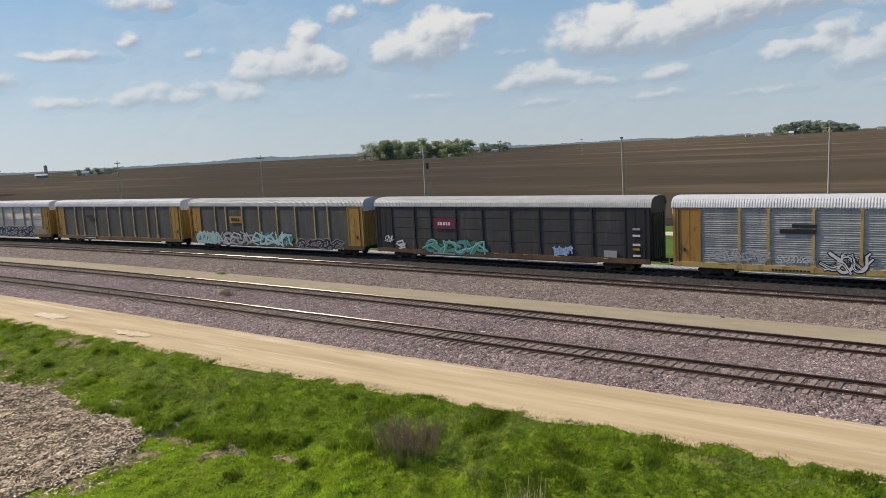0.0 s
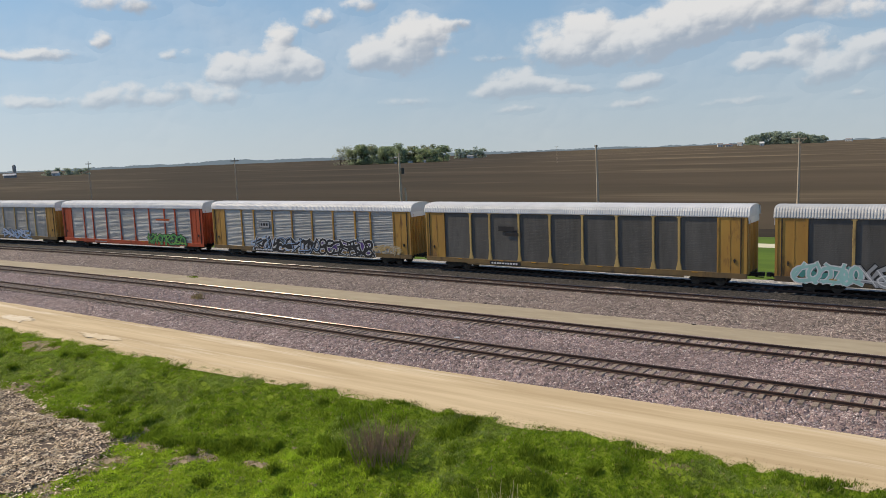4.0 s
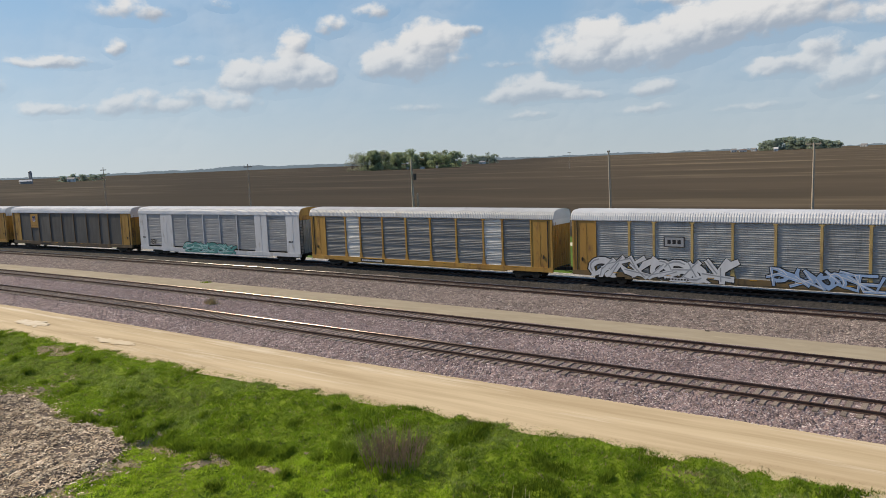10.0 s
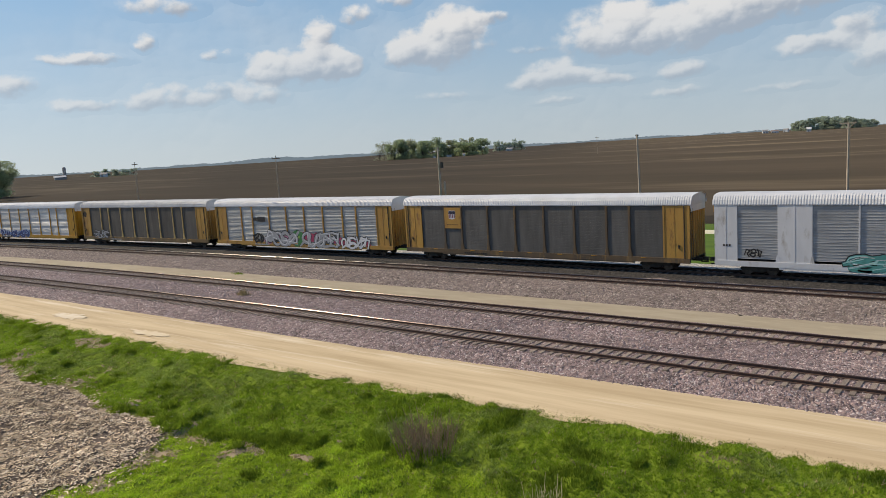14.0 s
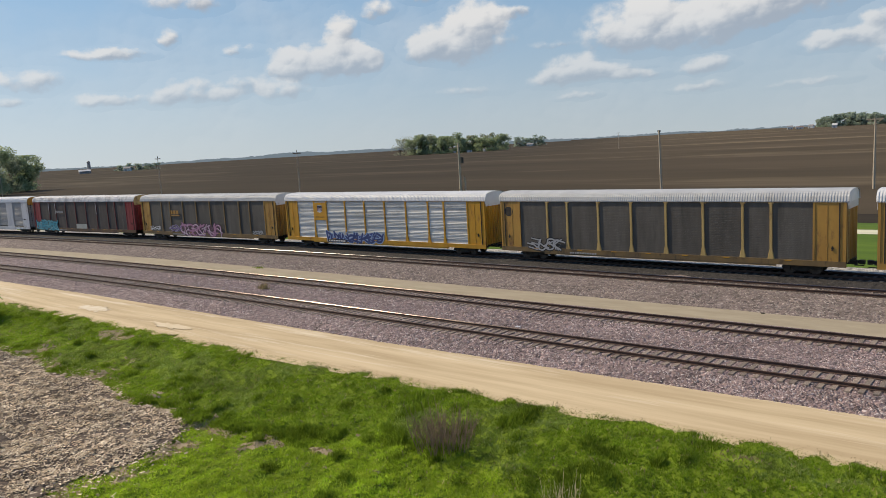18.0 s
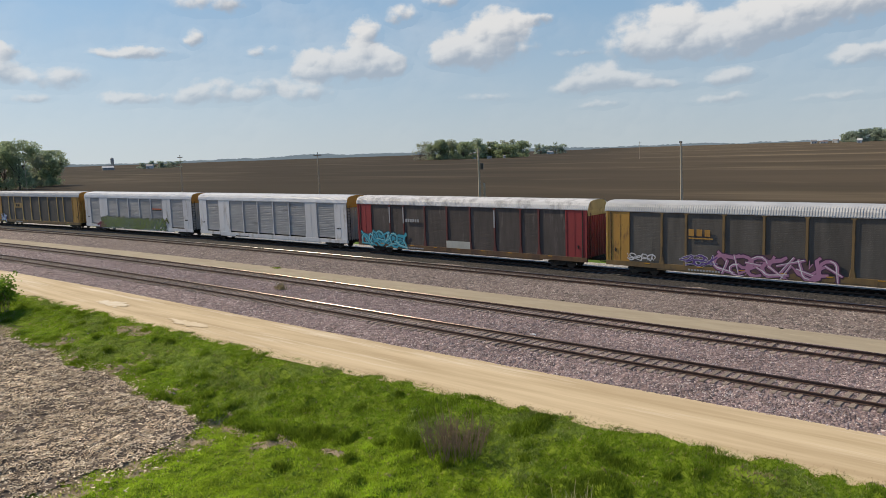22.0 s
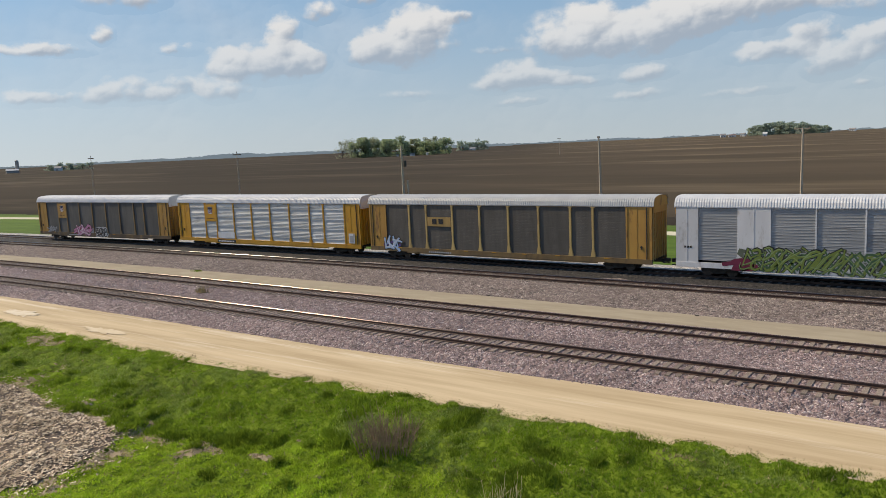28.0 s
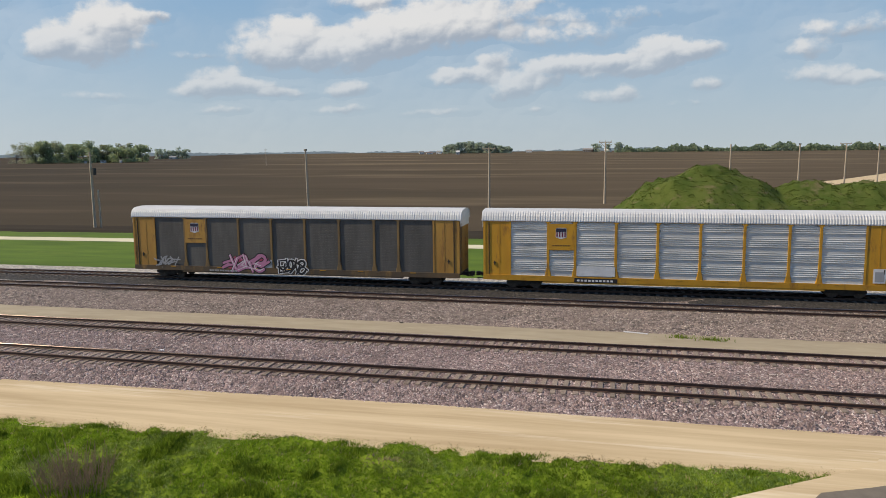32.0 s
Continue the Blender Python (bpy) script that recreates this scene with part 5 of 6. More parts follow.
# spring green, desaturated in the colour to stand for haze over the field
LEAF = island_mat("hazed_spring_leaves", [(0.26, 0.33, 0.19), (0.32, 0.39, 0.23), (0.38, 0.44, 0.29), (0.28, 0.35, 0.20)], through=0.5)
LEAF2 = island_mat("pale_spring_leaves", [(0.25, 0.28, 0.18), (0.31, 0.34, 0.22), (0.38, 0.40, 0.29)], through=0.5)
# air haze is mixed into this leaf colour: paler and bluer than the foliage
LEAF3 = island_mat("hazed_farm_leaves", [(0.30, 0.37, 0.29), (0.36, 0.43, 0.34), (0.42, 0.48, 0.40)], through=0.45)
BARK = material("grey_bark", (0.12, 0.095, 0.075), 0.95, second=(0.07, 0.055, 0.045), scale=4.0, bump=0.02)


def tree(x, y, h, wide, seed, leaf=None, n=900, leaf_size=0.9, z0=-0.75, bare=0.0, label="leafy green tree at the far edge of the field", name="tree"):
    """Trunk with forking limbs and a ragged crown of separate leaf clumps."""
    rng = np.random.default_rng(seed)
    rnd = random.Random(seed)
    root = tagged(new(name), label, "tree", "trees")
    root.location = (x, y, z0)
    groups = [rod((0, 0, -0.3), (0, 0, h * 0.35), h * 0.022, h * 0.016)]
    tips = []
    for i in range(9):
        a = rnd.uniform(0, 2 * math.pi)
        r = wide * rnd.uniform(0.2, 0.8)
        top = (r * math.cos(a), r * math.sin(a), h * rnd.uniform(0.16, 0.88))
        groups.append(rod((0, 0, h * rnd.uniform(0.10, 0.30)), top, h * 0.011, h * 0.003, 5))
        tips.append(top)
        for _ in range(2):
            t2 = (top[0] + rnd.uniform(-1, 1) * wide * 0.3, top[1] + rnd.uniform(-1, 1) * wide * 0.3, top[2] + rnd.uniform(0.02, 0.13) * h)
            groups.append(rod(top, t2, h * 0.004, h * 0.001, 4))
            tips.append(t2)
    part("trunk", mesh_of("trunk", *joined(*groups), (BARK,)), None, root)
    low = [(wide * 0.55 * math.cos(k), wide * 0.55 * math.sin(k), h * 0.13) for k in range(6)]
    lobes = np.array(tips + [(0, 0, h * 0.8), (0, 0, h * 0.55)] + low)
    pick = rng.integers(0, len(lobes), n)
    off = rng.normal(size=(n, 3))
    off /= np.linalg.norm(off, axis=1)[:, None]
    off *= (rng.random(n) ** 0.4)[:, None] * np.array([wide * 0.36, wide * 0.36, h * 0.13])
    c = lobes[pick] + off
    c[:, 2] = np.clip(c[:, 2], h * 0.02, h)
    part("crown", cards("crown", c, leaf_size * rng.uniform(0.6, 1.4, n), rng, leaf or LEAF), None, root)
    return root


def away(az, d):
    return d * math.sin(radians(az)), d * math.cos(radians(az))


rnd = random.Random(5)
# the grove in the middle of the field
for i in range(26):
    az = -42.7 + 7.6 * i / 25 + rnd.uniform(-0.1, 0.1)
    thin = i < 4
    x, y = away(az, 1040 + rnd.uniform(-25, 25))
    tree(x, y, rnd.uniform(21, 27) * (0.85 if 18 < i < 22 else 1.0), rnd.uniform(10, 12), 100 + i, (LEAF2 if thin or i % 5 == 2 else LEAF), 420 if thin else 2300, 1.35, label="green field-grove tree in spring leaf" if not thin else "pale thin-leaved tree at the grove's edge")
for i in range(8):
    x, y = away(-34.0 + 1.9 * i / 7, 1500)
    tree(x, y, rnd.uniform(15, 23), 9, 140 + i, LEAF3, 260, 2.6, label="tree paled by painted haze beside a distant farmyard")
# the group beside the far end of the line
for i, (az, d, h) in enumerate(((-72.4, 400, 20), (-71.6, 405, 20), (-70.8, 410, 22), (-70.0, 400, 23), (-69.2, 430, 17), (-68.7, 440, 18), (-68.2, 445, 18), (-73.4, 400, 19), (-74.4, 400, 19))):
    x, y = away(az, d)
    tree(x, y, h, 8.0, 160 + i, LEAF2 if i == 4 else LEAF, 4200, 0.85, label="full green tree standing beyond the field corner")
# grove and woods to the east
for i in range(22):
    az = -13.3 + 4.5 * i / 21
    x, y = away(az, 2500 + rnd.uniform(-40, 40))
    tree(x, y, (20 + 18 * math.sin(math.pi * min(1, 0.12 + 0.9 * i / 21))) * rnd.uniform(0.92, 1.04), 17, 190 + i, LEAF3, 800, 4.0, label="green tree paled by painted haze in a distant farm grove")
for i in range(7):
    x, y = away(-2.6 + rnd.uniform(-0.7, 2.4), 2600 + rnd.uniform(-30, 30))
    tree(x, y, rnd.uniform(20, 32), 13, 230 + i, LEAF3, 320, 4.2, label="tree paled by painted haze beside distant farm sheds")
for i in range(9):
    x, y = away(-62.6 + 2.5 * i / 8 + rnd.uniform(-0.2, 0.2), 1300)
    tree(x, y, rnd.uniform(6, 12), 6, 250 + i, LEAF3, 260, 1.8, label="tree paled by painted haze around a distant farmstead")


def wood(name, az0, az1, d, h, n, size, mat, seed, label, kind="stuff"):
    """A far belt of woodland: uneven clumps of leaves, too many trees to count."""
    rng = np.random.default_rng(seed)
    az = np.radians(rng.uniform(az0, az1, n))
    top = np.array([h * (0.55 + 0.45 * noise.noise((a * 90, 0.5, seed)) + 0.22 * noise.noise((a * 400, 2.5, seed))) for a in az])
    r = d + rng.uniform(-60, 60, n)
    c = np.stack([r * np.sin(az), r * np.cos(az), -0.7 + np.maximum(top, 0.5) * rng.random(n) ** 0.7], 1)
    ob = new(name, cards(name, c, size * rng.uniform(0.6, 1.3, n), rng, mat))
    return tagged(ob, label, "woodland", kind=kind)


LEAF4 = island_mat("far_woods", [(0.15, 0.21, 0.13), (0.20, 0.26, 0.17), (0.24, 0.29, 0.21)], through=0.4)
wood("woodland_belt", -1.0, 17.5, 2300, 27, 11000, 6.5, LEAF4, 31, "belt of dark green woods along the horizon")
wood("woodland_belt", 17.5, 34.0, 2300, 25, 7000, 7, LEAF4, 32, "belt of dark green woods along the horizon")
# distance haze painted in: blue-grey base plus a faint glow of its own
HAZY = material("painted_distance_haze", (0.10, 0.13, 0.14), 1.0, second=(0.08, 0.11, 0.12), scale=0.01, spec=0.0)
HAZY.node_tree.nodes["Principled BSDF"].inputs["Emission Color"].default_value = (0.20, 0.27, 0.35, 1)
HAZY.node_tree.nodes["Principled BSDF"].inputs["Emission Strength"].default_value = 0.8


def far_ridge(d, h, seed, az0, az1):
    """The last line of trees and rises under the sky, in the painted haze colour."""
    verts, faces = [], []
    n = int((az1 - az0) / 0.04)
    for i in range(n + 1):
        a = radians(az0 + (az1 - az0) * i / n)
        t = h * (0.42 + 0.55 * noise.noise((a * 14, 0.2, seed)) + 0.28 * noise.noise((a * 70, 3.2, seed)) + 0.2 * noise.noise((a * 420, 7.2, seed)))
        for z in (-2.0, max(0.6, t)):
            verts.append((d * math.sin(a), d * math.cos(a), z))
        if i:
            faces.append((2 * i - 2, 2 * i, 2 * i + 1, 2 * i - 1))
    return tagged(new("backdrop", mesh_of("backdrop", verts, faces, (HAZY,))), "line of far woods under the horizon sky, with painted, faintly glowing blue-grey haze", "backdrop", kind="structure")


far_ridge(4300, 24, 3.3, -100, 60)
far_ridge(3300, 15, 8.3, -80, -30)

POLE = material("weathered_pole_wood", (0.50, 0.415, 0.32), 0.9, second=(0.37, 0.30, 0.23), scale=2.0, streak=(4, 4, 0.4))
DARKW = material("dark_crossarm", (0.05, 0.045, 0.04), 0.8)


def pole(x, y, top, arm="", lean=0.0, r=0.23, label="weathered grey wooden utility pole at the field's edge"):
    root = tagged(new("utility_pole"), label, "utility pole", "line of utility poles")
    root.location = (x, y, -0.75)
    h = top + 0.75
    part("shaft", mesh_of("shaft", *rod((0, 0, -0.5), (lean, 0, h), r, r * 0.62, 8), (POLE,)), None, root)
    if arm == "T":
        part("crossarm", mesh_of("crossarm", *boxes([(-1.25, -0.08, h - 0.18, 1.25, 0.08, h)]), (POLE,)), None, root)
        for s in (-1, 1):
            part("brace", mesh_of("brace", *rod((s * 1.0, -0.1, h - 0.16), (0, -0.1, h - 1.1), 0.045, 0.045, 5), (POLE,)), None, root)
        for k in (-1.1, 0.0, 1.1):
            part("insulator", mesh_of("insulator", *rod((k, 0, h), (k, 0, h + 0.22), 0.05, 0.06, 6), (POLE,)), None, root)
    elif arm == "top":
        part("pole_cap", mesh_of("pole_cap", *boxes([(lean - 0.22, -0.1, h - 0.25, lean + 0.22, 0.1, h + 0.05)]), (DARKW,)), None, root)
    elif arm == "far":
        part("crossarm", mesh_of("crossarm", *boxes([(-1.5, -0.1, h - 0.5, 1.5, 0.1, h - 0.25)]), (DARKW,)), None, root)
        part("insulator", mesh_of("insulator", *rod((0, 0, h), (0, 0, h + 0.4), 0.1, 0.08, 6), (DARKW,)), None, root)
    elif arm == "box":
        part("transformer", mesh_of("transformer", *rod((0.5, 0, h - 3.4), (0.5, 0, h - 2.4), 0.28, 0.28, 10), (DARKW,)), None, root, "dark equipment can")
        part("crossarm", mesh_of("crossarm", *boxes([(-0.75, -0.08, h - 0.65, 0.35, 0.08, h - 0.5)]), (POLE,)), None, root)
        part("lamp_head", mesh_of("lamp_head", *boxes([(-1.0, -0.12, h - 0.75, -0.6, 0.12, h - 0.55)]), (CHALK,)), None, root)
        part("guy_stub", mesh_of("guy_stub", *rod((0.95, 0.2, -0.5), (0.75, 0.2, h * 0.5), 0.13, 0.11, 8), (POLE,)), None, root, "second shorter pole fixed beside it")
    return root


def along(az):
    """The point of the pole line that lies in direction az."""
    t = math.tan(radians(az))
    u = (77.7 + 98.6 * t) / (73.2 - 56.4 * t)
    return -77.7 + 73.2 * u, 98.6 + 56.4 * u


for az, el, arm, lean in ((-38.29, 0.15, "box", -0.1), (-23.66, 0.17, "top", -0.25), (-10.19, 0.12, "T", 0.1), (-1.67, 0.50, "T", 0.05), (6.91, 0.23, "", 0.1),
                          (11.28, 0.20, "top", 0.15), (14.06, 0.18, "T", 0.2), (15.97, 0.14, "top", 0.1), (18.2, 0.1, "", 0.1), (20.0, 0.1, "T", 0.1)):
    x, y = along(az)
    pole(x, y, 10.2 + math.tan(radians(el)) * math.hypot(x, y), arm, lean)
for az, d, el in ((-50.25, 203, 0.15), (-59.88, 259, 0.30), (-69.6, 330, 0.3), (-26.6, 620, 0.2)):
    x, y = away(az, d)
    pole(x, y, 10.2 + math.tan(radians(el)) * d, "far", 0.0, 0.13, "thin distant utility pole with a dark crossarm")

WALLW = material("white_farm_siding", (0.66, 0.66, 0.64), 0.8, second=(0.56, 0.56, 0.55), scale=0.5)
ROOFG = material("grey_farm_roof", (0.30, 0.29, 0.29), 0.7, second=(0.22, 0.215, 0.21), scale=0.3)
ROOFR = material("rust_red_farm_roof", (0.22, 0.15, 0.13), 0.7, second=(0.17, 0.12, 0.11), scale=0.3)


def farm_building(x, y, w, d, h, ridge, roof, wall, turn, label, name="farm_building"):
    root = tagged(new(name), label, "farm building", "farm buildings")
    root.matrix_basis = pose(x, y, -0.8, 0, 0, turn)
    part("wall", mesh_of("wall", *boxes([(-w / 2, -d / 2, 0, w / 2, d / 2, h)]), (wall,)), None, root)
    v = [(-w / 2 - 0.5, -d / 2 - 0.5, h), (w / 2 + 0.5, -d / 2 - 0.5, h), (w / 2 + 0.5, d / 2 + 0.5, h), (-w / 2 - 0.5, d / 2 + 0.5, h), (-w / 2 - 0.5, 0, h + ridge), (w / 2 + 0.5, 0, h + ridge)]
    part("roof", mesh_of("roof", v, [(0, 1, 5, 4), (2, 3, 4, 5), (0, 4, 3), (1, 2, 5), (3, 2, 1, 0)], (roof,)), None, root)
    for k in range(int(w // 7)):
        part("door", mesh_of("door", *boxes([(-w / 2 + 2 + k * 7, -d / 2 - 0.1, 0, -w / 2 + 5 + k * 7, -d / 2, h * 0.65)]), (ROOFG,)), None, root)
    return root


for az, d, w, dd, h, rg, roof, wall, label in (
        (-64.6, 1250, 22, 12, 5, 4, WALLW, ROOFG, "low farm shed with a white roof"), (-61.9, 1250, 14, 10, 6, 4, ROOFG, WALLW, "white farmhouse among trees"),
        (-37.5, 1015, 8, 6, 3.0, 1.5, ROOFG, WALLW, "small white shed below the grove"), (-38.6, 1012, 4, 4, 3, 1.2, ROOFG, WALLW, "small white shed below the grove"),
        (-36.4, 1015, 4, 4, 4, 1.5, ROOFG, WALLW, "small white shed below the grove"),
        (-33.0, 1480, 16, 10, 5, 4, ROOFG, WALLW, "white farmhouse beside haze-paled trees"), (-15.2, 1330, 12, 9, 5, 4, ROOFG, WALLW, "white farmhouse beside a grove"),
        (-14.6, 1320, 16, 9, 3.5, 3, ROOFR, WALLW, "long white barn with a rusty roof"), (-13.9, 1325, 11, 9, 5, 4, ROOFG, WALLW, "white barn at the grove's edge"),
        (-12.5, 1110, 8, 8, 5, 4, WALLW, WALLW, "small white farm shed"), (-2.9, 1480, 28, 14, 7, 5, ROOFG, BARK, "dark brown barn on the horizon"),
        (-1.5, 1470, 18, 10, 6, 4, WALLW, WALLW, "white farm shed on the horizon"), (1.9, 1500, 26, 10, 4, 3, WALLW, WALLW, "long white farm shed on the horizon"),
        (-9.3, 1600, 20, 10, 5, 4, ROOFG, WALLW, "white farm shed on the horizon"), (-7.2, 1600, 16, 10, 5, 4, ROOFG, WALLW, "white farm shed on the horizon")):
    big = 1.7 if az > -16 else 1.0
    x, y = away(az, d * (1.75 if az > -16 else 1.0))
    farm_building(x, y, w * 0.7 * big, dd * 0.7 * big, h * 0.72 * big, rg * 0.6 * big, roof, wall, -az + rnd.uniform(-20, 20), label)
x, y = away(-64.3, 1260)
silo = tagged(new("silo"), "tall grey concrete silo beside a white-roofed shed", "silo")
silo.location = (x, y, -0.8)
part("barrel", mesh_of("barrel", *rod((0, 0, 0), (0, 0, 17), 2.4, 2.4, 16), (ROOFG,)), None, silo)
part("cap", mesh_of("cap", *rod((0, 0, 17), (0, 0, 18.4), 2.5, 0.8, 16), (ROOFG,)), None, silo)


M_MOUND = material("rough_olive_turf", (0.050, 0.082, 0.016), 0.95, second=(0.095, 0.118, 0.030), scale=0.35, fleck=(0.16, 0.135, 0.075), fleck_scale=0.45, fleck_from=0.54, bump=0.06, bump_scale=5.0, spec=0.1)

# the grassy heap behind the railway
def heap_z(x, y):
    a = 8.5 * math.exp(-((abs(x - 10.5) / (12.4 if x < 10.5 else 11.5)) ** 2.2) - (abs(y - 108) / 9) ** 1.8)
    b = 6.2 * math.exp(-((max(0, abs(x - 38) - 16) / 7.0) ** 2) - ((y - 110) / 9) ** 2)
    c = 6.0 * math.exp(-((max(0, abs(x - 75) - 30) / 9.0) ** 2) - ((y - 112) / 9) ** 2)
    k = max(a, b, c)
    return -0.85 + k + 0.9 * noise.noise((x * 0.25, y * 0.25, 1.0)) * min(1, k) + 0.55 * noise.noise((x * 1.1, y * 1.1, 1.0)) * min(1, k)


verts, faces = [], []
nx, ny = 170, 60
for i in range(nx + 1):
    for j in range(ny + 1):
        x, y = -14 + 140 * i / nx, 86 + 48 * j / ny
        verts.append((x, y, heap_z(x, y)))
for i in range(nx):
    for j in range(ny):
        a = i * (ny + 1) + j
        faces.append((a, a + ny + 1, a + ny + 2, a + 1))
tagged(new("grass_mound", mesh_of("grass_mound", verts, faces, (M_MOUND,), smooth=True)), "grassy earth mound with a rounded top behind the train", "mound", kind="structure")
verts = []
for az, d0, d1 in ((12.2, 250, 258), (13.4, 243, 272), (15.0, 258, 305), (16.5, 272, 350), (19.0, 290, 420), (24.0, 330, 520)):
    verts += [(*away(az, d0), -0.62), (*away(az, d1), -0.55)]
tagged(new("side_road", mesh_of("side_road", verts, [(2 * k, 2 * k + 1, 2 * k + 3, 2 * k + 2) for k in range(5)], (M_ROAD,))), "pale gravel road climbing away behind the mound", "road", kind="structure")

# the turn-off and the paved patch at the near side of the gravel road
verts = [(8.6, 27.9, -0.50), (8.3, 27.2, -0.49), (3.5, 23.9, -0.54), (-3.5, 18.6, -0.60), (-9, 13, -0.62), (12, 9, -0.60), (20, 20, -0.52), (24, 27, -0.50), (16, 28.4, -0.50)]
verts = [(x, y, z + 0.03) for x, y, z in verts]
tagged(new("turn_off", mesh_of("turn_off", verts, [tuple(range(len(verts) - 1, -1, -1))], (M_ROAD,))), "pale gravel turn-off joining the road", "road", kind="structure")
M_ASPHALT = material("old_asphalt", (0.135, 0.115, 0.092), 0.9, second=(0.175, 0.15, 0.12), scale=2.0, bump=0.01)
verts = [(10.2, 26.6, -0.46), (7.6, 25.2, -0.46), (6.0, 24.5, -0.465), (2.0, 18.0, -0.5), (0, 12, -0.52), (16, 12, -0.5), (20, 24, -0.46)]
tagged(new("paved_patch", mesh_of("paved_patch", [(x, y, z + 0.04) for x, y, z in verts], [tuple(range(len(verts) - 1, -1, -1))], (M_ASPHALT,))), "worn grey-brown paved patch beside the gravel turn-off", "pavement", kind="structure")

# pale wet patches on the road
M_MUD = material("pale_wet_mud", (0.70, 0.62, 0.49), 0.8, second=(0.61, 0.49, 0.32), scale=1.6)
M_DAMP = material("pale_damp_limestone", (0.66, 0.55, 0.39), 0.9, second=(0.60, 0.48, 0.31), scale=1.2)
for cx, cy, a, b, s, wet in ((-57.0, 26.5, 2.1, 0.62, 1, M_MUD), (-45.4, 26.0, 2.0, 0.42, 2, M_DAMP)):
    ring = []
    for k in range(120):
        t = 2 * math.pi * k / 120
        r = 1 + 0.5 * noise.noise((math.cos(t) * 2, math.sin(t) * 2, s * 3.1)) + 0.4 * noise.noise((math.cos(t) * 6, math.sin(t) * 6, s * 1.1)) + 0.2 * noise.noise((math.cos(t) * 19, math.sin(t) * 19, s))
        px = cx + a * r * math.cos(t)
        ring.append((px, cy + b * r * math.sin(t) + (bend(px) - bend(cx)), -0.488))
    ring.append((cx, cy, -0.480))
    tagged(new("puddle", mesh_of("puddle", ring, [(120, k, (k + 1) % 120) for k in range(120)], (wet,))), "pale drying puddle on the gravel road", "puddle", "puddles on the road")

# ---- verge: grass, stalks, bush, stones ----
BLADE = island_mat("grass_blades", [(0.125, 0.215, 0.016), (0.18, 0.29, 0.022), (0.245, 0.365, 0.034), (0.15, 0.245, 0.018), (0.33, 0.38, 0.09)], through=0.55)
FRESH = island_mat("fresh_grass", [(0.245, 0.375, 0.028), (0.31, 0.45, 0.036), (0.375, 0.52, 0.05), (0.46, 0.56, 0.10)], through=0.55)
SAGE = island_mat("sage_grass", [(0.14, 0.205, 0.03), (0.20, 0.28, 0.05), (0.26, 0.34, 0.085), (0.32, 0.39, 0.13)], through=0.55)
WEED = island_mat("dark_weeds", [(0.105, 0.17, 0.016), (0.155, 0.235, 0.022), (0.21, 0.295, 0.035)], through=0.5)
STRAW = island_mat("corn_stalks", [(0.67, 0.53, 0.36), (0.33, 0.238, 0.157), (0.90, 0.77, 0.58), (0.25, 0.18, 0.12), (0.56, 0.435, 0.30)], spec=0.3)
DRY = island_mat("dry_grass", [(0.36, 0.29, 0.16), (0.28, 0.22, 0.11), (0.44, 0.37, 0.23)], through=0.2)


def blades(name, pts, height, width, rng, mat, lean=0.5, count=3):
    """Grass: count pointed blades at each point (x, y, z, scale)."""
    pts = np.repeat(np.asarray(pts), count, 0)
    n = len(pts)
    a = rng.uniform(0, 2 * np.pi, n)
    off = rng.normal(size=(n, 2)) * 0.06
    base = pts[:, :3].copy()
    base[:, :2] += off
    hgt = height * pts[:, 3] * rng.uniform(0.6, 1.3, n)
    w = width * rng.uniform(0.7, 1.3, n)
    side = np.stack([np.cos(a), np.sin(a), np.zeros(n)], 1) * w[:, None] / 2
    b = rng.uniform(0, 2 * np.pi, n)
    tip = base + np.stack([np.cos(b) * hgt * lean * rng.random(n), np.sin(b) * hgt * lean * rng.random(n), hgt], 1)
    v = np.stack([base - side, base + side, tip], 1).reshape(-1, 3)
    me = bpy.data.meshes.new(name)
    me.from_pydata(v.tolist(), [], np.arange(3 * n).reshape(-1, 3).tolist())
    me.materials.append(mat)
    return me


FRESH_TOP = [(-90, 17.2), (-60, 17.5), (-38, 18.0), (-29, 18.7), (-24, 19.7), (-20, 21.3), (-16, 21.2), (-12.7, 18.7), (-9, 14.0), (20, 5.0)]


def fresh_top(x):
    for (a, p), (b, q) in zip(FRESH_TOP, FRESH_TOP[1:]):
        if x <= b:
            return p + (q - p) * (x - a) / (b - a)
    return 5.0


rng = np.random.default_rng(11)
green, fresh, pale, weeds, dry = [], [], [], [], []
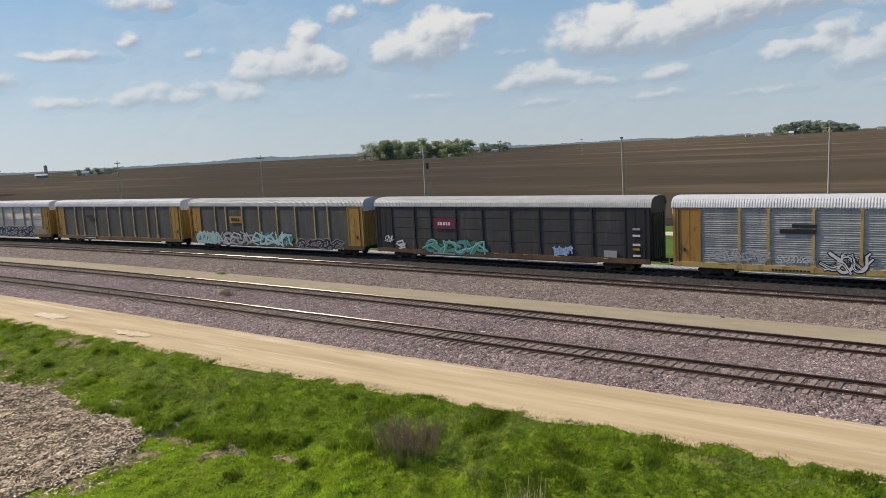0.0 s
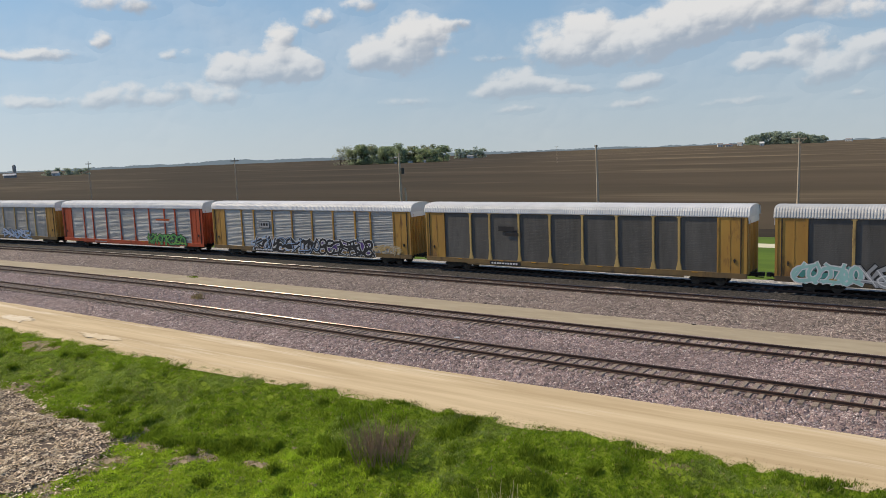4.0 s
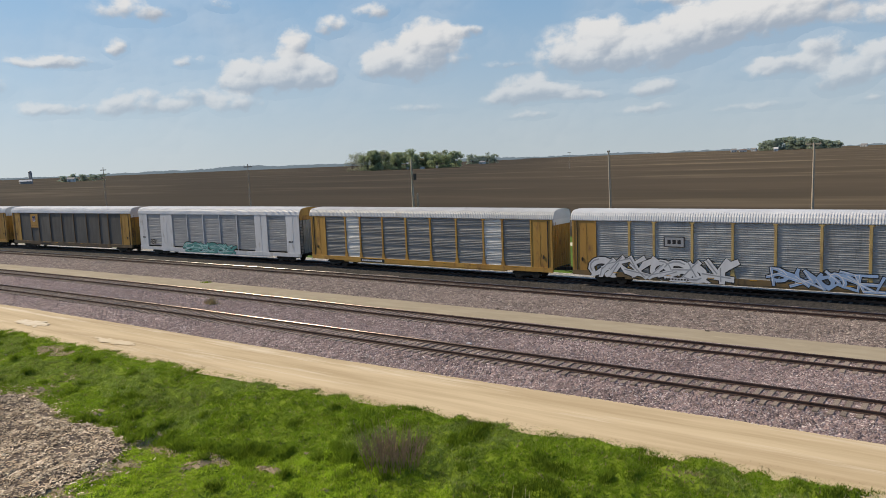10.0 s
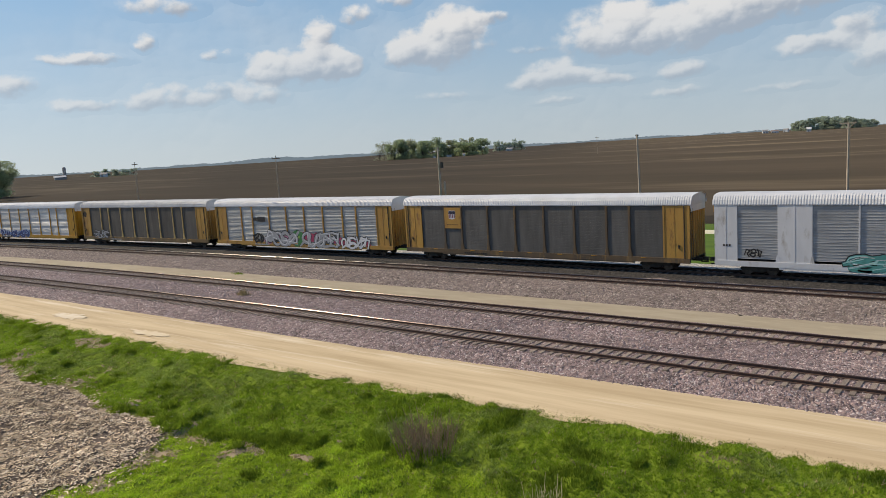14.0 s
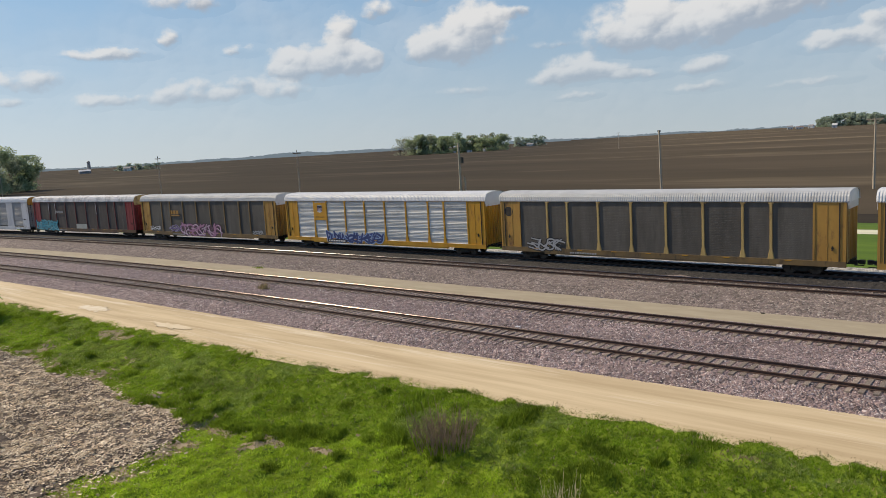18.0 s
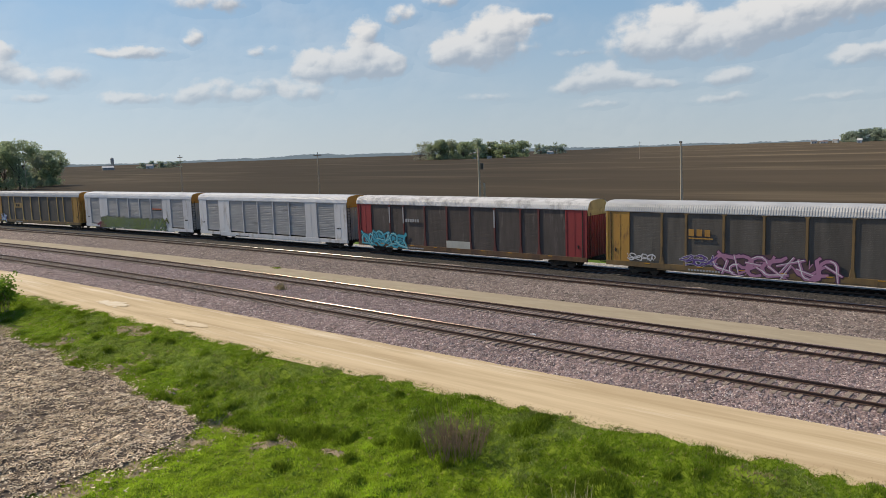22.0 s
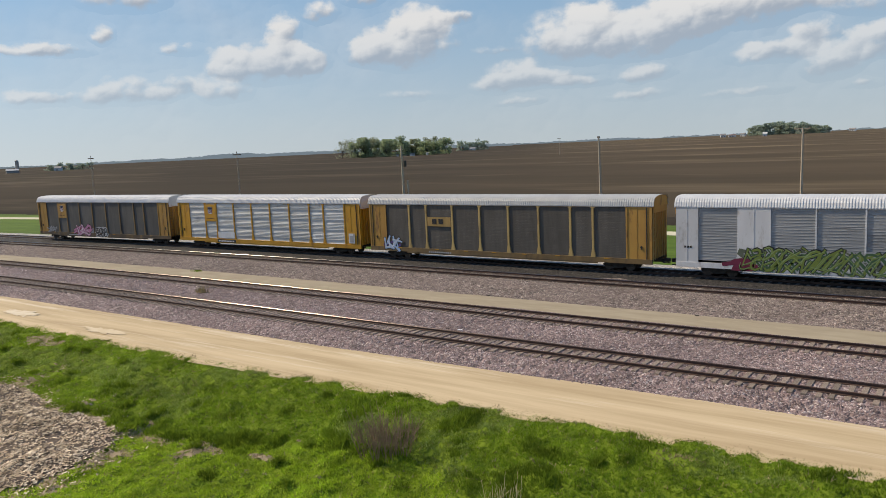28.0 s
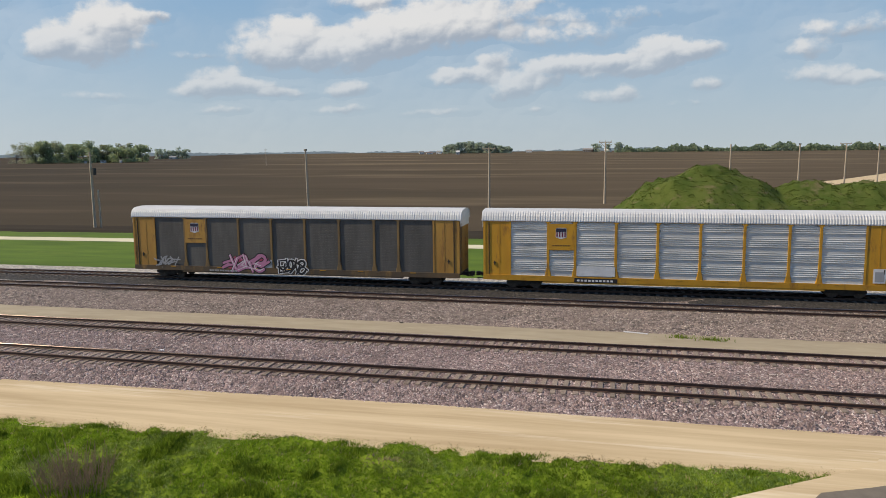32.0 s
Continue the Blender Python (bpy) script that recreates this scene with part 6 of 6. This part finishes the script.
for _ in range(230000):
    x = -88 + 102 * rng.random() ** 0.75
    y = 7.0 + 20.0 * rng.random()
    edge = 25.1 + bend(x) + near_edge(x) + 0.35 * noise.noise((x * 0.5, 3.0, 1.0))
    if y > edge or stubble_edge(x, y) < 0.1 or (x > 3.4 - 1.45 * (23.8 - y) and y < 27.5 and x > -9):
        continue
    k = noise.noise((x * 0.45, y * 0.45, 4.0)) + 0.6 * noise.noise((x * 1.3, y * 1.3, 9.0))
    z = ground_z(x, y)
    b = bare(x, y)
    if b > 0.2 + 0.3 * rng.random() and rng.random() < 0.94:
        if rng.random() < 0.55:
            dry.append((x, y, z, 0.6))
        continue
    if y > edge - 0.5 and rng.random() < 0.3:
        dry.append((x, y, z, 0.45))
    elif k > 0.62 and fresh_top(x) < y < edge - 0.8:
        weeds.append((x, y, z, 0.8 + 1.0 * (k - 0.4)))
    elif rng.random() < 0.03:
        dry.append((x, y, z, 0.9))
    else:
        low = min(1.0, 0.45 + 0.35 * max(0.0, edge - y))
        far = noise.noise((x * 0.14 + 5.0, y * 0.3, 2.0))
        (fresh if y < fresh_top(x) + 0.7 * k else weeds if x > -21 + 3 * far and k > 0.28 and y < edge - 0.5 else pale if far + 0.3 * k > 0.16 else green).append((x, y, z, (0.75 + 0.5 * k) * low))
for _ in range(210):   # single darker tussocks
    cx, cy = -75 + 85 * rng.random(), 15.5 + 8.6 * rng.random()
    if rng.random() < 0.5:   # along the ditch
        cx = -44 + 27 * rng.random()
        cy = fresh_top(cx) + 0.35 * rng.normal()
    cy = min(cy, 23.8 + bend(cx) + near_edge(cx))
    if stubble_edge(cx, cy) < 0.6 or (cx > 3 - 1.45 * (23.8 - cy)):
        continue
    wide = rng.uniform(0.10, 0.30)
    tall = rng.uniform(0.8, 1.9)
    for _ in range(70):
        x, y = cx + rng.normal() * wide, cy + rng.normal() * wide
        weeds.append((x, y, ground_z(x, y), tall * max(0.4, 1.2 - math.hypot(x - cx, y - cy) / wide * 0.4)))
tagged(new("verge_grass_blades", blades("verge_grass_blades", green, 0.13, 0.042, rng, BLADE, 1.5, count=4)), "dense bright green spring grass on the verge", "grass", kind="stuff")
tagged(new("fresh_verge_grass", blades("fresh_verge_grass", fresh, 0.13, 0.042, rng, FRESH, 1.5, count=4)), "fresh yellow-green grass beyond the ditch", "grass", kind="stuff")
tagged(new("pale_verge_grass", blades("pale_verge_grass", pale, 0.13, 0.042, rng, SAGE, 1.5, count=4)), "softer grey-green grass in broad patches on the verge", "grass", kind="stuff")
tagged(new("verge_weeds", blades("verge_weeds", weeds, 0.19, 0.048, rng, WEED, 1.0, count=4)), "darker green weeds and tussocks in the grass", "weeds", kind="stuff")
tagged(new("dry_verge_grass", blades("dry_verge_grass", dry, 0.13, 0.045, rng, DRY, 1.5)), "dry straw-coloured grass at the edges", "grass", kind="stuff")

BLADE2 = island_mat("mound_grass", [(0.062, 0.10, 0.016), (0.095, 0.135, 0.025), (0.14, 0.16, 0.05), (0.075, 0.118, 0.018)], through=0.7)
mound = []
for _ in range(60000):
    x, y = -8 + 90 * rng.random(), 92 + 18 * rng.random()
    z = heap_z(x, y)
    if z > -0.3:
        mound.append((x, y, z - 0.05, 0.8 + 0.7 * noise.noise((x * 0.5, y * 0.5, 4.0))))
tagged(new("mound_grass", blades("mound_grass", mound, 0.12, 0.06, rng, BLADE2, 1.6)), "rough dark green grass on the earth mound", "grass", kind="stuff")

pts, size = [], []
for _ in range(270000):
    x = -96 + 72 * rng.random() ** 0.8
    y = 3.0 + 16.5 * rng.random()
    d = stubble_edge(x, y)
    if d > 2.2 or (d > 0.15 and rng.random() < min(0.985, 0.72 + 0.2 * d)):
        continue
    row = 0.9 * noise.noise((x * 0.9, y * 0.9, 2.5)) + 1.5 * noise.noise((x * 2.6, y * 2.6, 7.5))
    if rng.random() > 0.66 + 0.20 * math.sin(ridge(x, y)) + 0.42 * row:
        continue
    pts.append((x, y, ground_z(x, y) + 0.055 + 0.05 * rng.random()))
    size.append(0.05 + 0.20 * rng.random() ** 2.2)
pts = np.array(pts)
n = len(pts)
a = rng.uniform(0, 2 * np.pi, n)
up = rng.uniform(-0.15, 0.35, n)
d = np.stack([np.cos(a), np.sin(a), up], 1) * np.array(size)[:, None] / 2
w = np.stack([-np.sin(a), np.cos(a), np.full(n, 0.3)], 1) * (0.012 + 0.024 * rng.random(n))[:, None]
v = np.stack([pts - d - w, pts + d - w, pts + d + w, pts - d + w], 1).reshape(-1, 3)
me = bpy.data.meshes.new("corn_stalks")
me.from_pydata(v.tolist(), [], np.arange(4 * n).reshape(-1, 4).tolist())
me.materials.append(STRAW)
tagged(new("corn_stalks", me), "pale broken corn stalks lying on dark soil", "stubble", kind="stuff")

# bare brown shrub and dry stalks
TWIG = material("bare_brown_twigs", (0.21, 0.135, 0.085), 0.9, second=(0.31, 0.215, 0.145), scale=3.0)
PALE = material("pale_dry_stalks", (0.66, 0.55, 0.33), 0.8, second=(0.54, 0.44, 0.26), scale=3.0)


def shrub(x, y, h, wide, n, seed, mat, label, name="shrub", thick=0.012, leaf=None):
    r = random.Random(seed)
    root = tagged(new(name), label, "shrub")
    z = ground_z(x, y)
    root.location = (x, y, z)
    groups = []
    tips = []
    for _ in range(n):
        a, k = r.uniform(0, 2 * math.pi), r.random() ** 0.6
        b = (0.45 * wide * k * math.cos(a) * 0.8, 0.45 * wide * k * math.sin(a) * 0.8, -0.05)
        t = (b[0] + 0.12 * wide * math.cos(a) * k + r.uniform(-0.1, 0.1) * wide, b[1] + 0.12 * wide * math.sin(a) * k + r.uniform(-0.1, 0.1) * wide, h * r.uniform(0.55, 1.0))
        mid = tuple((p + q) / 2 + r.uniform(-0.06, 0.06) for p, q in zip(b, t))
        groups += [rod(b, mid, thick, thick * 0.8, 4), rod(mid, t, thick * 0.8, thick * 0.4, 4)]
        for _ in range(3):
            q = tuple(p + r.uniform(-0.22, 0.22) * wide * 0.6 for p in mid[:2]) + (mid[2] + h * r.uniform(0.1, 0.4),)
            groups.append(rod(mid, q, thick * 0.5, thick * 0.3, 3))
            tips.append(q)
        tips.append(t)
    part("twig_crown", mesh_of("twig_crown", *joined(*groups), (mat,)), None, root)
    if leaf:
        g = np.random.default_rng(seed)
        c = np.array(tips)[g.integers(0, len(tips), leaf[1])] + g.normal(size=(leaf[1], 3)) * 0.10 * wide
        c[:, 2] = np.clip(c[:, 2], 0.05, h * 1.1)
        part("foliage", cards("foliage", c, leaf[2] * g.uniform(0.6, 1.4, leaf[1]), g, leaf[0]), None, root)
    return root


shrub(-18.4, 21.4, 1.6, 3.1, 150, 4, TWIG, "bare brown leafless shrub in the green verge", "bare_shrub", 0.011)
BUSH = island_mat("bush_leaves", [(0.10, 0.19, 0.025), (0.16, 0.28, 0.035), (0.23, 0.37, 0.05)], through=0.5)
shrub(-64.6, 20.6, 2.9, 2.9, 60, 5, TWIG, "leafy green roadside bush", "roadside_bush", 0.02, (BUSH, 7000, 0.17))
shrub(-11.9, 19.3, 1.5, 1.6, 16, 6, PALE, "tuft of tall pale dry stalks", "dry_stalks", 0.011)
shrub(-9.0, 18.2, 1.1, 1.4, 9, 7, PALE, "tuft of tall pale dry stalks", "dry_stalks", 0.011)

# loose stones of the near ballast
STONE = island_mat("ballast_stones", [(0.25, 0.177, 0.168), (0.33, 0.24, 0.228), (0.40, 0.31, 0.29), (0.29, 0.21, 0.20), (0.60, 0.53, 0.50)], spec=0.3)
STONE2 = island_mat("grey_ballast_stones", [(0.22, 0.172, 0.15), (0.29, 0.228, 0.20), (0.36, 0.29, 0.25), (0.25, 0.196, 0.17), (0.52, 0.46, 0.40)], spec=0.3)


def bed_z(y, rows):
    for (a, p), (b, q) in zip(rows, rows[1:]):
        if a <= y <= b:
            return p + (q - p) * (y - a) / (b - a)
    return -0.6


def stone_layer(name, n, x0, x1, rows, mat, seed, label, size=0.045):
    """Loose four-sided stones strewn over a ballast bed, off the rails and ties."""
    g = np.random.default_rng(seed)
    x = x1 - (x1 - x0) * 1.5 * (1.0 - (1.0 - g.random(n)) ** 0.5)
    y = g.uniform(rows[0][0] - 0.2, rows[-1][0] + 0.2, n)
    z = np.array([bed_z(v, rows) for v in y]) + 0.01
    s = size * g.uniform(0.6, 1.5, n)
    c = np.stack([x, y + np.array([bend(v) + (far_edge(v) * min(1.0, max(0.0, (31.6 - u) / 1.4)) if u < 31.6 else 0.0) for v, u in zip(x, y)]), z], 1)
    a = g.uniform(0, 2 * np.pi, n)
    pts = []
    for k in range(4):
        t = a + k * np.pi / 2 + g.uniform(-0.4, 0.4, n)
        pts.append(c + np.stack([np.cos(t) * s, np.sin(t) * s, g.uniform(-0.5, 0.1, n) * s], 1))
    pts.append(c + np.stack([g.uniform(-0.4, 0.4, n) * s, g.uniform(-0.4, 0.4, n) * s, s * g.uniform(0.5, 0.9, n)], 1))
    v = np.stack(pts, 1).reshape(-1, 3)
    o = (np.arange(n) * 5)[:, None]
    f = np.concatenate([o + np.array([[k, (k + 1) % 4, 4]]) for k in range(4)], 0)
    me = bpy.data.meshes.new(name)
    me.from_pydata(v.tolist(), [], f.tolist())
    me.materials.append(mat)
    return tagged(new(name, me), label, "ballast", kind="stuff")


stone_layer("loose_ballast", 52000, -75, 16, [(29.5, -0.57), (30.2, -0.48), (31.4, -0.28), (32.0, -0.21), (34.3, -0.21), (36.6, -0.26), (38.2, -0.21), (40.5, -0.21), (41.2, -0.34), (42.0, -0.5)],
            STONE, 21, "loose pinkish ballast stones around the sidings")
stone_layer("loose_grey_ballast", 30000, -80, 24, [(45.2, -0.57), (45.8, -0.50), (47.3, -0.36), (48.9, -0.24), (50.0, -0.21), (52.2, -0.22)], STONE2, 22, "loose grey ballast stones beside the main tracks", 0.05)
for x, y, r in ((-24.0, 34.9, 0.16), (-24.9, 34.95, 0.10), (-13.7, 45.0, 0.12), (-28.6, 45.4, 0.13)):
    g = np.random.default_rng(int(-x * 10))
    v = [(math.cos(t) * r * g.uniform(0.7, 1.3), math.sin(t) * r * g.uniform(0.6, 1.0), zz * r * 0.5) for zz in (-0.3, 0.5) for t in np.linspace(0, 2 * np.pi, 7)[:-1]]
    ob = tagged(new("loose_rock", mesh_of("loose_rock", v, [(k, (k + 1) % 6, 6 + (k + 1) % 6, 6 + k) for k in range(6)] + [tuple(range(6, 12))], (CHALK if r > 0.14 else BARK,))), "single pale rock lying on the ballast", "rock", "loose rocks")
    ob.location = (x, y, -0.22 if y < 40 else -0.52)
plank = tagged(new("plank", mesh_of("plank", *boxes([(-0.7, -0.06, 0, 0.7, 0.06, 0.05)]), (CHALK,))), "short pale plank lying on the sand strip", "plank")
plank.matrix_basis = pose(0.6, 45.0, -0.53, 0, 0, -14)

# standing water in the ditch, weeds on the ballast and the sand strip
M_WATER = material("silty_ditch_water", (0.33, 0.32, 0.28), 0.10, second=(0.24, 0.24, 0.19), scale=1.0)
for cx, cy, a, b, s in ((-50.4, 18.6, 1.5, 0.34, 1), (-48.3, 18.5, 0.8, 0.2, 2)):
    z = sum(ground_z(cx + a * u, cy) for u in (-0.7, 0.0, 0.7)) / 3 + 0.03
    ring = []
    for k in range(28):
        t = 2 * math.pi * k / 28
        r = 1 + 0.35 * noise.noise((math.cos(t) * 2, math.sin(t) * 2, s * 4.1))
        ring.append((cx + a * r * math.cos(t), cy + b * r * math.sin(t), z))
    tagged(new("ditch_pool", mesh_of("ditch_pool", ring, [tuple(range(28))], (M_WATER,))), "shallow pool of still water in the ditch", "pool", "pools in the ditch")
for cx, cy, z, wide, n, mat, label in ((-49.35, 36.6, -0.26, 0.28, 90, DRY, "dry brown weed growing out of the ballast"), (3.1, 44.3, -0.51, 0.35, 60, WEED, "low dark weeds on the sand strip"),
                                       (4.75, 44.05, -0.51, 0.45, 80, WEED, "low dark weeds on the sand strip"), (-60.5, 44.6, -0.51, 0.3, 50, WEED, "low dark weeds on the sand strip")):
    pts = [(rng.normal() * wide, rng.normal() * wide * 0.5, 0.0, 0.7 + rng.random()) for _ in range(n)]
    ob = tagged(new("weed", blades("weed", pts, 0.34 if mat is DRY else 0.14, 0.035, rng, mat, 0.8)), label, "weed", kind="stuff")
    ob.location = (cx, cy + bend(cx), z)


# ---- what moves ----
RUN = [(0, 0.0), (4, 67.82), (8, 135.5), (12, 203.15), (16, 270.88), (20, 338.46), (24, 405.68), (28, 472.44), (32, 538.67)]  # seconds, metres


def run(t):
    """How far the train has gone after t seconds."""
    for (a, p), (b, q) in zip(RUN, RUN[1:]):
        if t <= b:
            return p + (q - p) * (t - a) / (b - a)
    return RUN[-1][1]


def on_track(x):
    """The pose of a car whose middle stands at x: its two trucks are on the track."""
    a, b = x - 10.7, x + 10.7
    return pose(x, Y1 + (bend(a) + bend(b)) / 2, 0, 0, 0, math.degrees(math.atan2(bend(b) - bend(a), b - a)))


def motions():
    roll = {}
    for i, car in enumerate(TRAIN):
        walk(car, [(t, on_track(FIRST - PITCH * i + (0.5 if i > 17 else 0.0) + run(t))) for t in range(33)])
    # the wheels turn as the train runs; sets at the same place of their truck share one action
    for car in TRAIN:
        for truck in (o for o in car.children if o.name.startswith("truck")):
            way = 1 if truck.matrix_basis.translation.x > 0 else -1
            for axle in truck.children:
                if not axle.name.startswith("wheelset"):
                    continue
                x = round(axle.matrix_basis.translation.x, 2)
                if (x, way) not in roll:
                    walk(axle, [(k / FPS, pose(x, 0, 0.42) @ pose(0, 0, 0, 0, way * math.degrees(run(k / FPS) / 0.42), 0)) for k in range(32 * FPS + 1)])
                    roll[x, way] = axle.animation_data
                else:
                    axle.rotation_mode = "QUATERNION"
                    keys = axle.animation_data_create()
                    keys.action = roll[x, way].action
                    keys.action_slot = roll[x, way].action_slot


motions()
